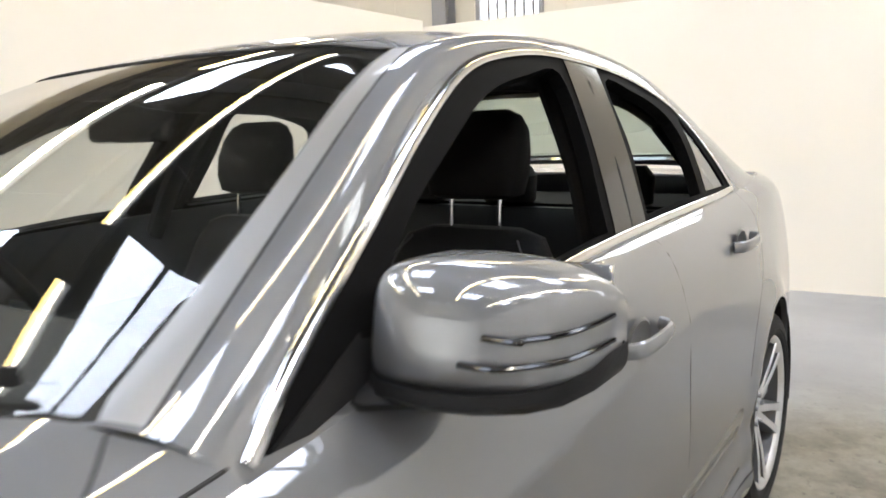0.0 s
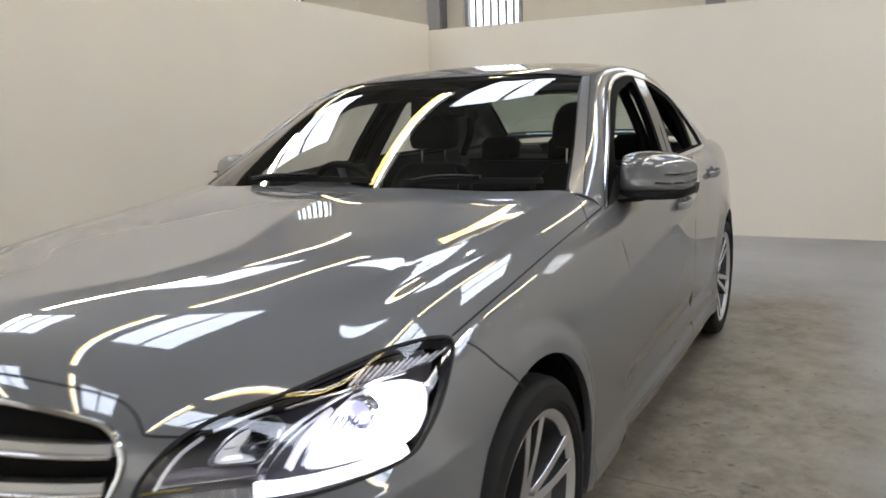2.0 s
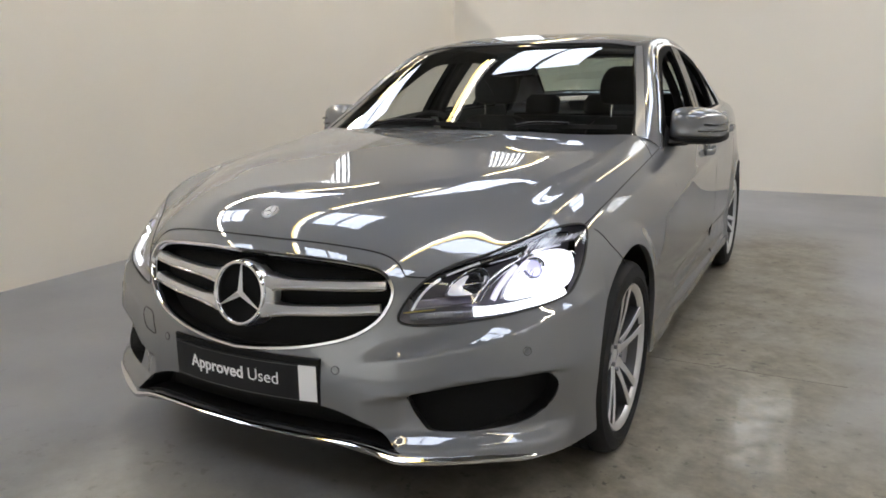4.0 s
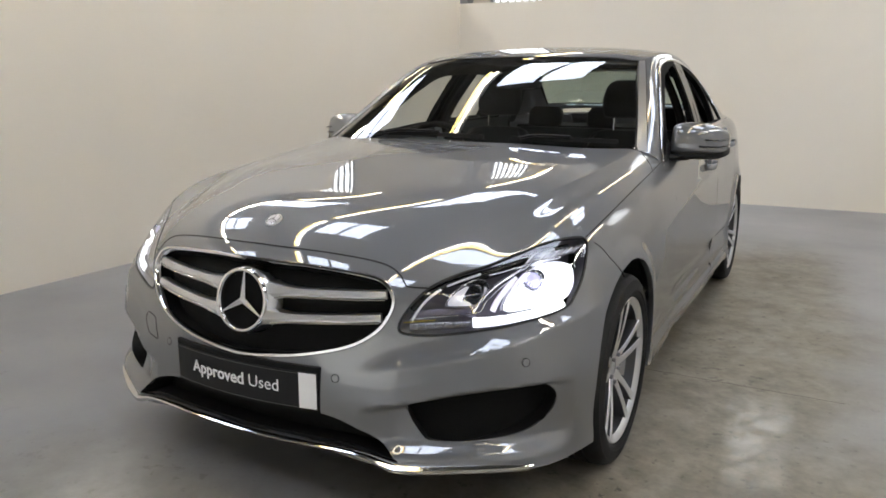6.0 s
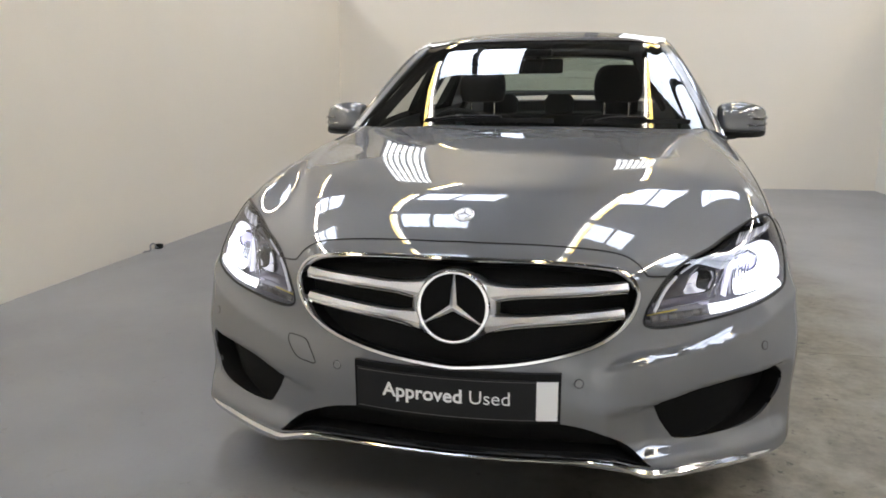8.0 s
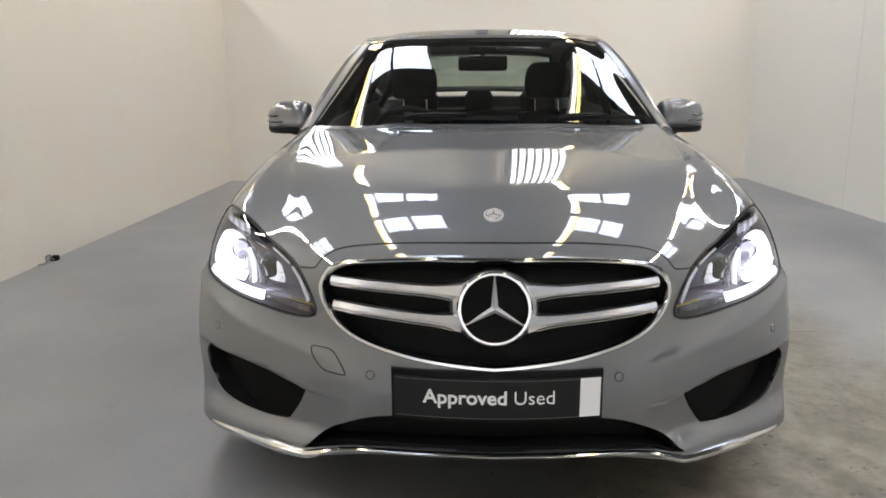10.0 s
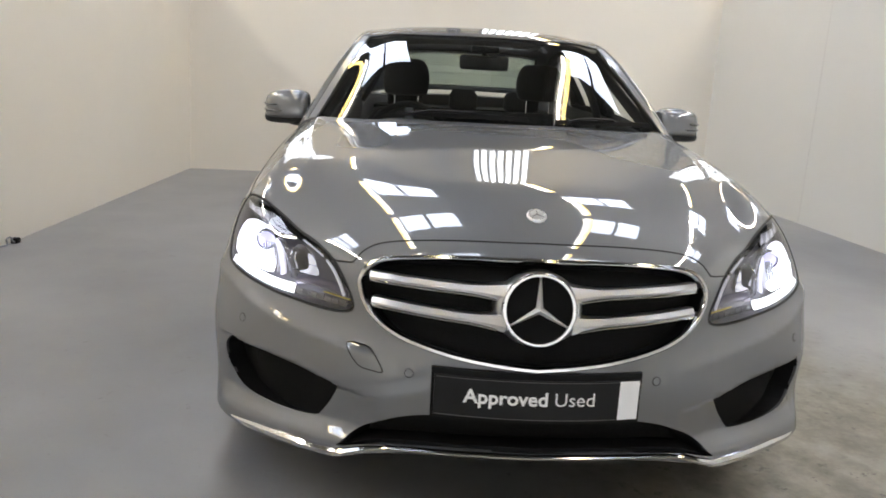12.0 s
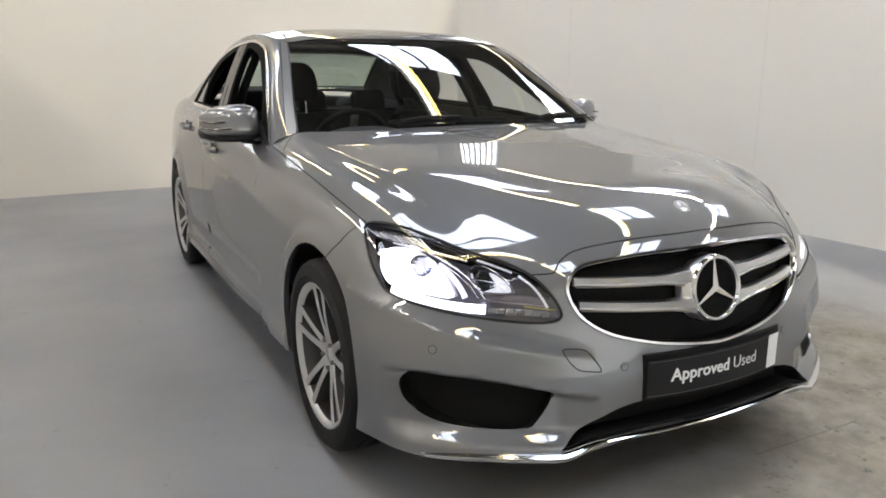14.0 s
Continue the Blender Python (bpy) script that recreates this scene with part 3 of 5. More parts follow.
def body_lines(g):
    """Raised lines on the bonnet, a shoulder under the lamps and a ledge over the side intakes."""
    x, y, z = np.abs(g[:, :, 0]), g[:, :, 1].copy(), g[:, :, 2].copy()
    side = np.sign(g[:, :, 0])
    g = g.copy()

    def tent(d, w, soft):
        return np.exp(-np.sqrt(d * d + soft * soft) / w)

    line = 0.47 + 0.33 * (1 - np.exp(-np.clip(y - 0.25, 0, 2) / 0.55))
    on = np.clip((y - 0.33) / 0.42, 0, 1) * np.clip((z - 0.76) / 0.05, 0, 1)
    d = x - line
    g[:, :, 2] += on * 0.010 * tent(d, np.where(d < 0, 0.12, 0.05), 0.005)
    # the crown between that line and the wing, and the rise towards the windscreen
    mid = line + 0.60 * (0.872 - line)
    crown = np.exp(-((x - mid) / (0.030 + 0.20 * (0.872 - line))) ** 2)
    ease = [k * k * (3 - 2 * k) for k in (np.clip((y - 0.27) / 0.42, 0, 1), np.clip((z - 0.60) / 0.24, 0, 1))]
    arc = ease[0] * ease[1] * np.interp(y, (0.3, 0.6, 1.2, 1.62), (0.026, 0.026, 0.014, 0.0))
    g[:, :, 2] += arc * crown
    g[:, :, 1] -= 0.4 * arc * crown * np.clip((0.9 - y) / 0.3, 0, 1)
    rear = np.interp(x, (0, .35, .62, .735, .812), (1.40, 1.415, 1.48, 1.545, 1.60))
    up = np.clip((y - rear + 0.08) / 0.08, 0, 1) * np.clip((z - 0.90) / 0.04, 0, 1) * np.clip((0.84 - x) / 0.08, 0, 1)
    g[:, :, 2] += 0.002 * up * up
    nose = np.clip((0.62 - y) / 0.12, 0, 1)
    crest = np.interp(x, CREST_X, CREST_Z)
    h = nose * np.clip((x - 0.36) / 0.14, 0, 1) * 0.017 * tent(z - crest, np.where(z > crest, 0.036, 0.075), 0.003)
    step = np.interp(x, LEDGE_X, LEDGE_Z)
    s = np.clip((step - z) / 0.012, 0, 1)
    s = s * s * (3 - 2 * s)
    low = np.clip((z - 0.235) / 0.055, 0, 1)
    h -= nose * np.clip((x - 0.40) / 0.10, 0, 1) * np.clip((0.915 - x) / 0.05, 0, 1) * 0.026 * s * low * low * (3 - 2 * low)
    corner = np.clip((x - 0.72) / 0.18, 0, 1)
    g[:, :, 1] -= h * (1 - 0.45 * corner)
    r = np.clip((np.hypot(y - 0.888, z - 0.335) - 0.388) / 0.06, 0, 1)
    g[:, :, 0] += side * 0.013 * (1 - r * r * (3 - 2 * r)) * np.clip((x - 0.86) / 0.06, 0, 1) * np.clip((y - 0.62) / 0.2, 0, 1)
    g[:, :, 0] += side * side_crease(y, z) * np.clip((x - 0.86) / 0.04, 0, 1)
    g[:, :, 0] += side * 0.014 * np.clip((0.290 - z) / 0.05, 0, 1) * np.clip((y - 1.24) / 0.06, 0, 1)
    g[:, :, 0] += side * h * 0.8 * corner
    return g


FRONT = Surf([mirror(s) for s in HALF[:0:-1]] + HALF, 421, 341, body_lines)

# outlines on the front (x, z), half
LAMP = smooth_line([(.484, .603), (.504, .655), (.545, .709), (.600, .740), (.660, .758), (.72, .785), (.79, .813), (.847, .817), (.873, .790), (.888, .728), (.886, .674), (.868, .641), (.78, .613), (.68, .594), (.58, .582), (.510, .584)], 4, True)
GRILLE = smooth_line([(0, .757), (.20, .754), (.36, .742), (.432, .724), (.464, .684), (.460, .640), (.428, .590), (.356, .545), (.225, .512), (.10, .495), (0, .487)], 4)
INTAKE = smooth_line([(.523, .387), (.62, .410), (.74, .432), (.82, .4385), (.862, .428), (.878, .395), (.862, .345), (.81, .302), (.70, .283), (.60, .283), (.563, .300)], 4, True)
LOWER = smooth_line([(0, .345), (.20, .345), (.28, .345), (.36, .33), (.44, .295), (.505, .242), (.51, .230), (.40, .250), (.20, .250), (0, .247)], 4)


def front_uv(pts, side):
    p = np.array(pts, float) * [side, 1]
    return FRONT.find(p, "xz", lambda g: (g[:, :, 1] < 0.75) & (g[:, :, 0] * side > -0.02))


def both(half):
    """Front outline of a whole opening from its right half."""
    p = front_uv(half, 1)
    q = p[::-1].copy()
    q[:, 0] = 1 - q[:, 0]
    return np.concatenate([p, q[1:-1]])


def flip_u(p):
    q = p.copy()
    q[:, 0] = 1 - q[:, 0]
    return q[::-1]


def loop(p):
    return np.concatenate([p, p[:1]])


lamp_r = front_uv(LAMP, 1)
intake_r = front_uv(INTAKE, 1)
grille_uv, lower_uv = both(GRILLE), both(LOWER)
arch = [(0.888 + 0.366 * math.cos(a), 0.335 + 0.366 * math.sin(a)) for a in np.linspace(-0.75, math.pi + 0.75, 44)]
side_only = lambda g: (g[:, :, 0] > 0.86)
arch_r = FRONT.find(arch, "yz", side_only)
# bonnet outline: front edge over the grille, down to the lamp, along the lamp, then back to the pillar
edge_front = front_uv(smooth_line([(0, .798), (.2, .794), (.34, .783), (.42, .768), (.462, .746), (.482, .724), (.494, .714), (.540, .709)], 4), 1)
edge_side = FRONT.find(smooth_line([(.852, .60), (.862, .66), (.870, .85), (.872, 1.1), (.868, 1.4), (.858, 1.68)], 4), "xy", lambda g: (g[:, :, 2] > 0.7) & (g[:, :, 0] > 0.6))
# joint between bumper and wing
edge_wing = FRONT.find(smooth_line([(.58, .812), (.66, .795), (.72, .735), (.79, .665)], 4), "yz", lambda g: g[:, :, 0] > 0.8)

bm = uv_grid(np.linspace(0, 1, 211), np.linspace(0, 1, 141))
lines = []
for p in (lamp_r, intake_r, arch_r):
    lines += [loop(p), loop(flip_u(p))]
for p in (edge_front, edge_side, edge_wing):
    lines += [p, flip_u(p)]
lines += [loop(grille_uv), loop(lower_uv)]
for xs, zs, dz in ((CREST_X[1:6], CREST_Z[1:6], 0.0), (LEDGE_X[1:6], LEDGE_Z[1:6], 0.0), (LEDGE_X[1:6], LEDGE_Z[1:6], -.012)):
    p = front_uv([(x, np.interp(x, xs, zs) + dz) for x in np.linspace(xs[0], xs[-1], 24)], 1)
    lines += [p, flip_u(p)]
p = FRONT.find([(y, np.interp(y, RISE_Y, RISE_Z)) for y in np.linspace(1.30, 1.655, 10)], "yz", side_only)
lines += [p, flip_u(p)]
cut_lines(bm, lines)
bm.faces.ensure_lookup_table()
faces = list(bm.faces)
cen = np.array([f.calc_center_median()[:2] for f in faces])
fold = cen.copy()
fold[:, 0] = np.maximum(cen[:, 0], 1 - cen[:, 0])
bonnet_poly = np.concatenate([[[0.5, edge_front[0][1]]], edge_front[1:], lamp_r[8:30], edge_side[3:], [[edge_side[-1][0], 1.01], [0.5, 1.01]]])
p3 = FRONT.at(cen)
kind = np.full(len(faces), 1)
kind[inside(bonnet_poly, fold)] = 0
wing_poly = np.concatenate([edge_wing, [[1.01, edge_wing[-1][1]], [1.01, 1.01], [edge_side[-1][0], 1.01]], edge_side[::-1]])
wing = inside(wing_poly, fold) & (kind != 0)
kind[wing] = 2
kind[(kind == 1) & (p3[:, 1] > 0.95)] = 2
kind[inside(lamp_r, fold)] = 3
kind[inside(intake_r, fold)] = 4
kind[inside(grille_uv, cen) | inside(lower_uv, cen)] = 5
kind[inside(arch_r, fold) & (np.abs(p3[:, 0]) > 0.8)] = 5
right = cen[:, 0] > 0.5


def pick(*tests):
    ok = np.logical_and.reduce(tests)
    return [f for f, k in zip(faces, ok) if k]


panel("bonnet", bm, pick(kind == 0), FRONT, PAINT, car, "silver bonnet with two raised lines", 0.015)
panel("front_bumper", bm, pick(kind == 1), FRONT, PAINT, car, "silver front bumper with dark intakes", 0.008)
for s in (right, ~right):
    panel("front_wing", bm, pick(kind == 2, s), FRONT, PAINT, car, "", 0.02)
lamp_faces = [pick(kind == 3, s) for s in (right, ~right)]
bm_front = bm
for p in (edge_side[3:], edge_front, edge_wing[4:], lamp_r):
    wide = 0.0036 if p is lamp_r else 0.0022
    seam("panel_gap", FRONT, loop(p) if p is lamp_r else p, car, width=wide)
    seam("panel_gap", FRONT, loop(flip_u(p)) if p is lamp_r else flip_u(p), car, width=wide)

joint = FRONT.find(smooth_line([(.792, 1.580), (.830, 1.535), (.872, 1.468)], 5), "xy", lambda g: (g[:, :, 2] > 0.8) & (g[:, :, 0] > 0.6))
for p in (joint, flip_u(joint)):
    seam("panel_gap", FRONT, p, car, width=0.0018, lift=0.0002)

# ---------------- body side ----------------
LOW = [(.930, .74), (.936, .58), (.934, .42), (.926, .28), (.900, .19)]
SIDE = [
    (1.60, [(.868, .928), (.894, .885), (.9195, .83), (.935, .72), (.9415, .60), (.9395, .42), (.928, .28), (.902, .19)]),
    (1.75, [(.860, .945), (.891, .90), (.919, .84), (.935, .73), (.940, .58), (.937, .42), (.927, .28), (.900, .19)]),
    (2.20, [(.848, .992), (.888, .95), (.917, .87)] + LOW),
    (2.83, [(.830, 1.022), (.876, .98), (.915, .88)] + LOW),
    (3.40, [(.820, 1.034), (.868, .99), (.908, .90), (.928, .76), (.936, .60), (.936, .43), (.928, .29), (.903, .20)]),
    (3.80, [(.804, 1.045), (.851, 1.002), (.889, .91), (.915, .78), (.930, .62), (.930, .44), (.920, .30), (.895, .21)]),
    (4.30, [(.750, 1.064), (.803, 1.023), (.838, .93), (.860, .80), (.874, .63), (.873, .45), (.858, .30), (.830, .22)]),
    (4.65, [(.630, 1.053), (.700, 1.018), (.747, .94), (.778, .80), (.798, .63), (.795, .45), (.775, .30), (.745, .24)]),
    (4.84, [(.420, 1.035), (.500, 1.00), (.570, .95), (.620, .80), (.650, .63), (.650, .45), (.630, .30), (.600, .24)]),
]


def crease(g):
    """The lines along the doors and the wheel bulge behind."""
    y, z = g[:, :, 1], g[:, :, 2]
    g = g.copy()
    on = np.clip((y - 1.5) / 0.3, 0, 1) * np.clip((4.0 - y) / 0.5, 0, 1)
    g[:, :, 0] += side_crease(y, z)
    low = z - (0.36 + (y - 1.6) * 0.02)
    g[:, :, 0] -= on * 0.014 * np.exp(-(low / 0.05) ** 2)
    skirt = np.clip((0.290 - z) / 0.05, 0, 1) * np.clip((3.46 - y) / 0.05, 0, 1)
    g[:, :, 0] += np.interp(y, (1.6, 2.1), (0.014, 0.030)) * skirt
    r = np.hypot(y - 3.784, z - 0.335)
    g[:, :, 0] += 0.012 * np.exp(-((r - 0.37) / 0.05) ** 2)
    return g


FLANK = Surf([[(x, y, z) for x, z in s] for y, s in SIDE], 321, 161, crease)
rear_arch = [(3.784 + 0.362 * math.cos(a), 0.335 + 0.362 * math.sin(a)) for a in np.linspace(-0.5, math.pi + 0.5, 44)]
ra = FLANK.find(rear_arch, "yz")
d_front = FLANK.find(smooth_line([(1.665, .945), (1.672, .80), (1.655, .5), (1.64, .30), (1.64, .19)], 4), "yz")
d_mid = FLANK.find(smooth_line([(2.83, 1.03), (2.835, .9), (2.82, .6), (2.80, .30), (2.80, .18)], 4), "yz")
d_back = FLANK.find(smooth_line([(3.70, 1.05), (3.68, .95), (3.60, .80), (3.46, .66), (3.40, .55)], 4), "yz")
sill_l = FLANK.find(smooth_line([(1.64, .255), (2.5, .255), (3.41, .265)], 6), "yz")
bm = uv_grid(np.linspace(0, 1, 121), np.linspace(0, 1, 41))
rise = FLANK.find([(y, np.interp(y, RISE_Y, RISE_Z)) for y in np.linspace(1.61, 3.0, 30)], "yz")
cut_lines(bm, [loop(ra), d_front, d_mid, d_back, sill_l, rise])
faces = list(bm.faces)
cen = np.array([f.calc_center_median()[:2] for f in faces])
p3 = FLANK.at(cen)
gone = inside(ra, cen)
yy, zz = p3[:, 1], p3[:, 2]


def behind(line):
    q = FLANK.at(line)
    o = np.argsort(q[:, 2])
    return yy > np.interp(zz, q[o, 2], q[o, 1])


low = zz < np.interp(yy, [1.64, 2.5, 3.41], [.255, .255, .265])
fd = behind(d_front) & ~behind(d_mid) & ~low & ~gone
rd = behind(d_mid) & ~behind(d_back) & ~low & ~gone & (np.hypot(yy - 3.784, zz - .335) > .36)
sill = low & (yy < 3.45) & ~gone & behind(d_front)
rest = ~gone & ~fd & ~rd & ~sill


class Mirrored(Surf):
    def __init__(self, s):
        self.g, self.n = s.g * [-1, 1, 1], s.n * [-1, 1, 1]


FLANK_L = Mirrored(FLANK)
FLIP = -1.0 if FLANK.normal([[0.4, 0.4]])[0][0] < 0 else 1.0
side_door = {}
for s, surf in ((1, FLANK), (-1, FLANK_L)):
    fl = FLIP
    for nm, ok in (("front_door", fd), ("rear_door", rd), ("side_sill", sill), ("rear_quarter", rest & (yy > 3)), ("wing_end", rest & (yy < 2))):
        fs = [f for f, k in zip(faces, ok) if k]
        ob = panel(nm, bm, fs, surf, PAINT, car, "", 0.02, fl, -0.0015 if nm == "wing_end" else 0.0, s)
        side_door[nm, s] = ob
    for p in (d_front, d_mid, d_back, sill_l):
        seam("panel_gap", surf, p, car, fl, width=0.001, lift=0.0, high=0.0006)

# ---------------- roof, pillars and glass ----------------
TOPS = [
    [(0, 1.36, 1.005), (0, 1.78, 1.225), (0, 2.20, 1.402), (0, 2.45, 1.454), (0, 2.85, 1.478), (0, 3.35, 1.449), (0, 3.75, 1.362), (0, 4.30, 1.12)],
    [(.35, 1.40, 1.005), (.32, 1.80, 1.220), (.30, 2.21, 1.399), (.29, 2.46, 1.449), (.29, 2.85, 1.472), (.28, 3.35, 1.443), (.29, 3.75, 1.356), (.32, 4.30, 1.115)],
    [(.62, 1.485, 1.005), (.56, 1.85, 1.208), (.50, 2.235, 1.391), (.48, 2.48, 1.437), (.48, 2.85, 1.457), (.47, 3.35, 1.427), (.47, 3.75, 1.338), (.52, 4.28, 1.105)],
    [(.788, 1.582, 1.005), (.700, 1.91, 1.190), (.603, 2.262, 1.378), (.590, 2.50, 1.423), (.585, 2.85, 1.443), (.582, 3.35, 1.407), (.582, 3.74, 1.310), (.64, 4.22, 1.09)],
    [(.841, 1.622, .982), (.756, 1.937, 1.180), (.655, 2.282, 1.371), (.632, 2.51, 1.417), (.622, 2.85, 1.431), (.622, 3.35, 1.389), (.632, 3.73, 1.292), (.69, 4.21, 1.078)],
    [(.864, 1.655, .945), (.772, 1.957, 1.148), (.676, 2.30, 1.336), (.648, 2.52, 1.390), (.640, 2.85, 1.407), (.648, 3.35, 1.352), (.672, 3.72, 1.255), (.735, 4.20, 1.060)],
]


def lift(z):
    return z + 0.015 * min(1.0, max(0.0, (z - 1.0) / 0.36))


TOPS = [[(x, y, lift(z) + ((0.0, 0.0, 0.003, 0.007, 0.007, 0.007)[i] if k == 1 else 0.0)) for k, (x, y, z) in enumerate(line)] for i, line in enumerate(TOPS)]
CABIN = Surf([mirror(s) for s in TOPS[:0:-1]] + TOPS, 241, 241)
bm = uv_grid(np.linspace(0, 1, 81), np.linspace(0, 1, 81))


def top_uv(pts, keep=None):
    return CABIN.find(pts, "xy", keep)


ws = top_uv(smooth_line([(0, 1.36), (.35, 1.40), (.62, 1.485), (.772, 1.578)], 4))
wt = top_uv(smooth_line([(.595, 2.258), (.50, 2.235), (.3, 2.21), (0, 2.20)], 4))
ws_half = np.concatenate([ws, wt])
screen = np.concatenate([ws_half, flip_u(ws_half)[1:-1]])
bs = top_uv(smooth_line([(0, 3.70), (.3, 3.70), (.50, 3.69)], 4))
bt = top_uv(smooth_line([(.585, 4.18), (.48, 4.24), (.3, 4.26), (0, 4.265)], 4))
bs_half = np.concatenate([bs, bt])
back = np.concatenate([bs_half, flip_u(bs_half)[1:-1]])
tr_in = top_uv(smooth_line([(.772, 1.578), (.69, 1.90), (.595, 2.258)], 5))
tr_out = top_uv(smooth_line([(.622, 2.272), (.722, 1.922), (.812, 1.605)], 5))
trim = np.concatenate([tr_in, tr_out])
cut_lines(bm, [loop(screen), loop(back), loop(trim), loop(flip_u(trim))])
faces = list(bm.faces)
cen = np.array([f.calc_center_median()[:2] for f in faces])
in_w, in_b = inside(screen, cen), inside(back, cen)
in_t = [inside(q, cen) & ~in_w for q in (trim, flip_u(trim))]
for q in in_t:
    panel("screen_trim", bm, [f for f, a in zip(faces, q) if a], CABIN, TRIMS, car, "satin strip beside the windscreen", 0.006, offset=0.0005)
seam("panel_gap", CABIN, tr_out, car, width=0.0016)
seam("panel_gap", CABIN, flip_u(tr_out), car, width=0.0016)
panel("roof", bm, [f for f, a, b in zip(faces, in_w | in_t[0] | in_t[1], in_b) if not a and not b], CABIN, PAINT, car, "silver roof with its pillars", 0.02)
w = panel("windscreen", bm, [f for f, a in zip(faces, in_w) if a], CABIN, GLASS, car, "clear curved windscreen", 0.0, offset=-0.003)
b = panel("rear_window", bm, [f for f, a in zip(faces, in_b) if a], CABIN, TINTED, car, "tinted rear window", 0.0, -1.0, 0.003)
w.visible_shadow = b.visible_shadow = False
for p in (screen, back):
    seam("window_seal", CABIN, loop(p), car, width=0.007, lift=0.0)
front_faces, front_kind, front_right = list(bm_front.faces), kind, right

# side of the cabin: window frames and rear pillar
RAIL = TOPS[-1]
BELT_Y = [1.665, 2.02, 2.32, 2.52, 2.85, 3.35, 3.72, 4.20]


def belt_at(y):
    i = np.abs(FLANK.g[:, 0, 1] - y).argmin()
    return FLANK.g[i, 0]


cols = []
for r, y in zip(RAIL, BELT_Y):
    r, q = np.array(r), belt_at(y)
    mid = (r + q) / 2 + np.array([0.012, 0, 0]) * min(1, np.linalg.norm(r - q) / 0.3)
    cols.append([tuple(r), tuple(mid), tuple(q)])
WALLS = Surf(cols, 201, 61)
DLO = smooth_line([(1.67, .952), (1.76, 1.022), (1.957, 1.140), (2.131, 1.240), (2.33, 1.335), (2.505, 1.378), (2.736, 1.396), (3.118, 1.372), (3.40, 1.315), (3.52, 1.255), (3.60, 1.16), (3.665, 1.054)], 4)
belt_back = np.array([(y, belt_at(y)[2] + 0.012) for y in np.linspace(3.655, 1.70, 20)])
DLO = np.concatenate([DLO, belt_back])
OPEN1 = smooth_line([(1.86, 1.005), (2.015, 1.125), (2.203, 1.222), (2.393, 1.305), (2.58, 1.345), (2.735, 1.356), (2.70, 1.22), (2.655, 1.12), (2.63, 1.045)], 4)
OPEN1 = np.concatenate([OPEN1, [(2.3, 1.022), (2.05, 1.002)]])
OPEN2 = np.concatenate([smooth_line([(2.875, 1.055), (2.935, 1.20), (2.985, 1.348), (3.15, 1.332), (3.31, 1.295), (3.385, 1.235), (3.355, 1.13), (3.325, 1.065)], 4)])
OPEN3 = smooth_line([(3.39, 1.068), (3.44, 1.18), (3.475, 1.262), (3.515, 1.225), (3.57, 1.14), (3.61, 1.068)], 4)
dlo_uv, o1, o2, o3 = (WALLS.find([(y, lift(z)) for y, z in p], "yz") for p in (DLO, OPEN1, OPEN2, OPEN3))
bm = uv_grid(np.linspace(0, 1, 81), np.linspace(0, 1, 13))
post_l = WALLS.find([(2.655 + (z - 1.03) * .36, z) for z in np.linspace(1.0, 1.42, 9)], "yz")
post_r = WALLS.find([(2.84 + (z - 1.03) * .33, z) for z in np.linspace(1.0, 1.42, 9)], "yz")
cut_lines(bm, [loop(p) for p in (dlo_uv, o1, o2, o3)] + [post_l, post_r])
faces = list(bm.faces)
cen = np.array([f.calc_center_median()[:2] for f in faces])
i_d, i1, i2, i3 = (inside(p, cen) for p in (dlo_uv, o1, o2, o3))
WALLS_L = Mirrored(WALLS)
wf = -1.0 if WALLS.normal([[0.5, 0.5]])[0][0] < 0 else 1.0
yb = WALLS.at(cen)[:, 1]
zb = WALLS.at(cen)[:, 2]
post = (yb > 2.655 + (zb - 1.03) * 0.36) & (yb < 2.84 + (zb - 1.03) * 0.33) & i_d & ~i1 & ~i2
CHROME_W = [(-.006, -.003), (.006, -.003), (.006, .004), (.003, .007), (-.003, .007), (-.006, .004)]
for surf in (WALLS, WALLS_L):
    back_side = surf is WALLS_L
    ww = -1.0 if back_side else 1.0
    obs = [panel("rear_pillar", bm, [f for f, k in zip(faces, ~i_d) if k], surf, PAINT, car, "", 0.01, wf, 0.0, ww),
           panel("window_frame", bm, [f for f, k in zip(faces, i_d & ~i1 & ~i2 & ~i3 & ~post) if k], surf, FRAME, car, "black window frame", 0.03, wf, 0.0, ww),
           panel("door_pillar", bm, [f for f, k in zip(faces, post) if k], surf, GLOSS, car, "gloss black door pillar trim", 0.03, wf, 0.003, ww),
           panel("quarter_window", bm, [f for f, k in zip(faces, i3) if k], surf, TINTED, car, "small fixed quarter window", 0.0, wf, -0.004, ww)]
    bm2 = bmesh.new()
    run = dlo_uv[:len(DLO) - 3]
    n = surf.normal(run) * wf
    sweep(bm2, surf.at(run) + n * 0.002, [(a * 1.5, b) for a, b in CHROME_W], False, [tuple(v) for v in n])
    part("window_trim", bm2, CHROME, car, "chrome strip round the side windows")
    bm2 = bmesh.new()
    o = surf.at(WALLS.find([(2.755, 1.03), (2.80, 1.16), (2.868, 1.36)], "yz"))
    sweep(bm2, o + np.array([-0.001 if back_side else 0.001, 0, 0]) * 4, [(-.002, -.003), (.002, -.003), (.002, .001), (-.002, .001)], up=(-1 if back_side else 1, 0, 0.5))
    part("panel_gap", bm2, DARK, car)

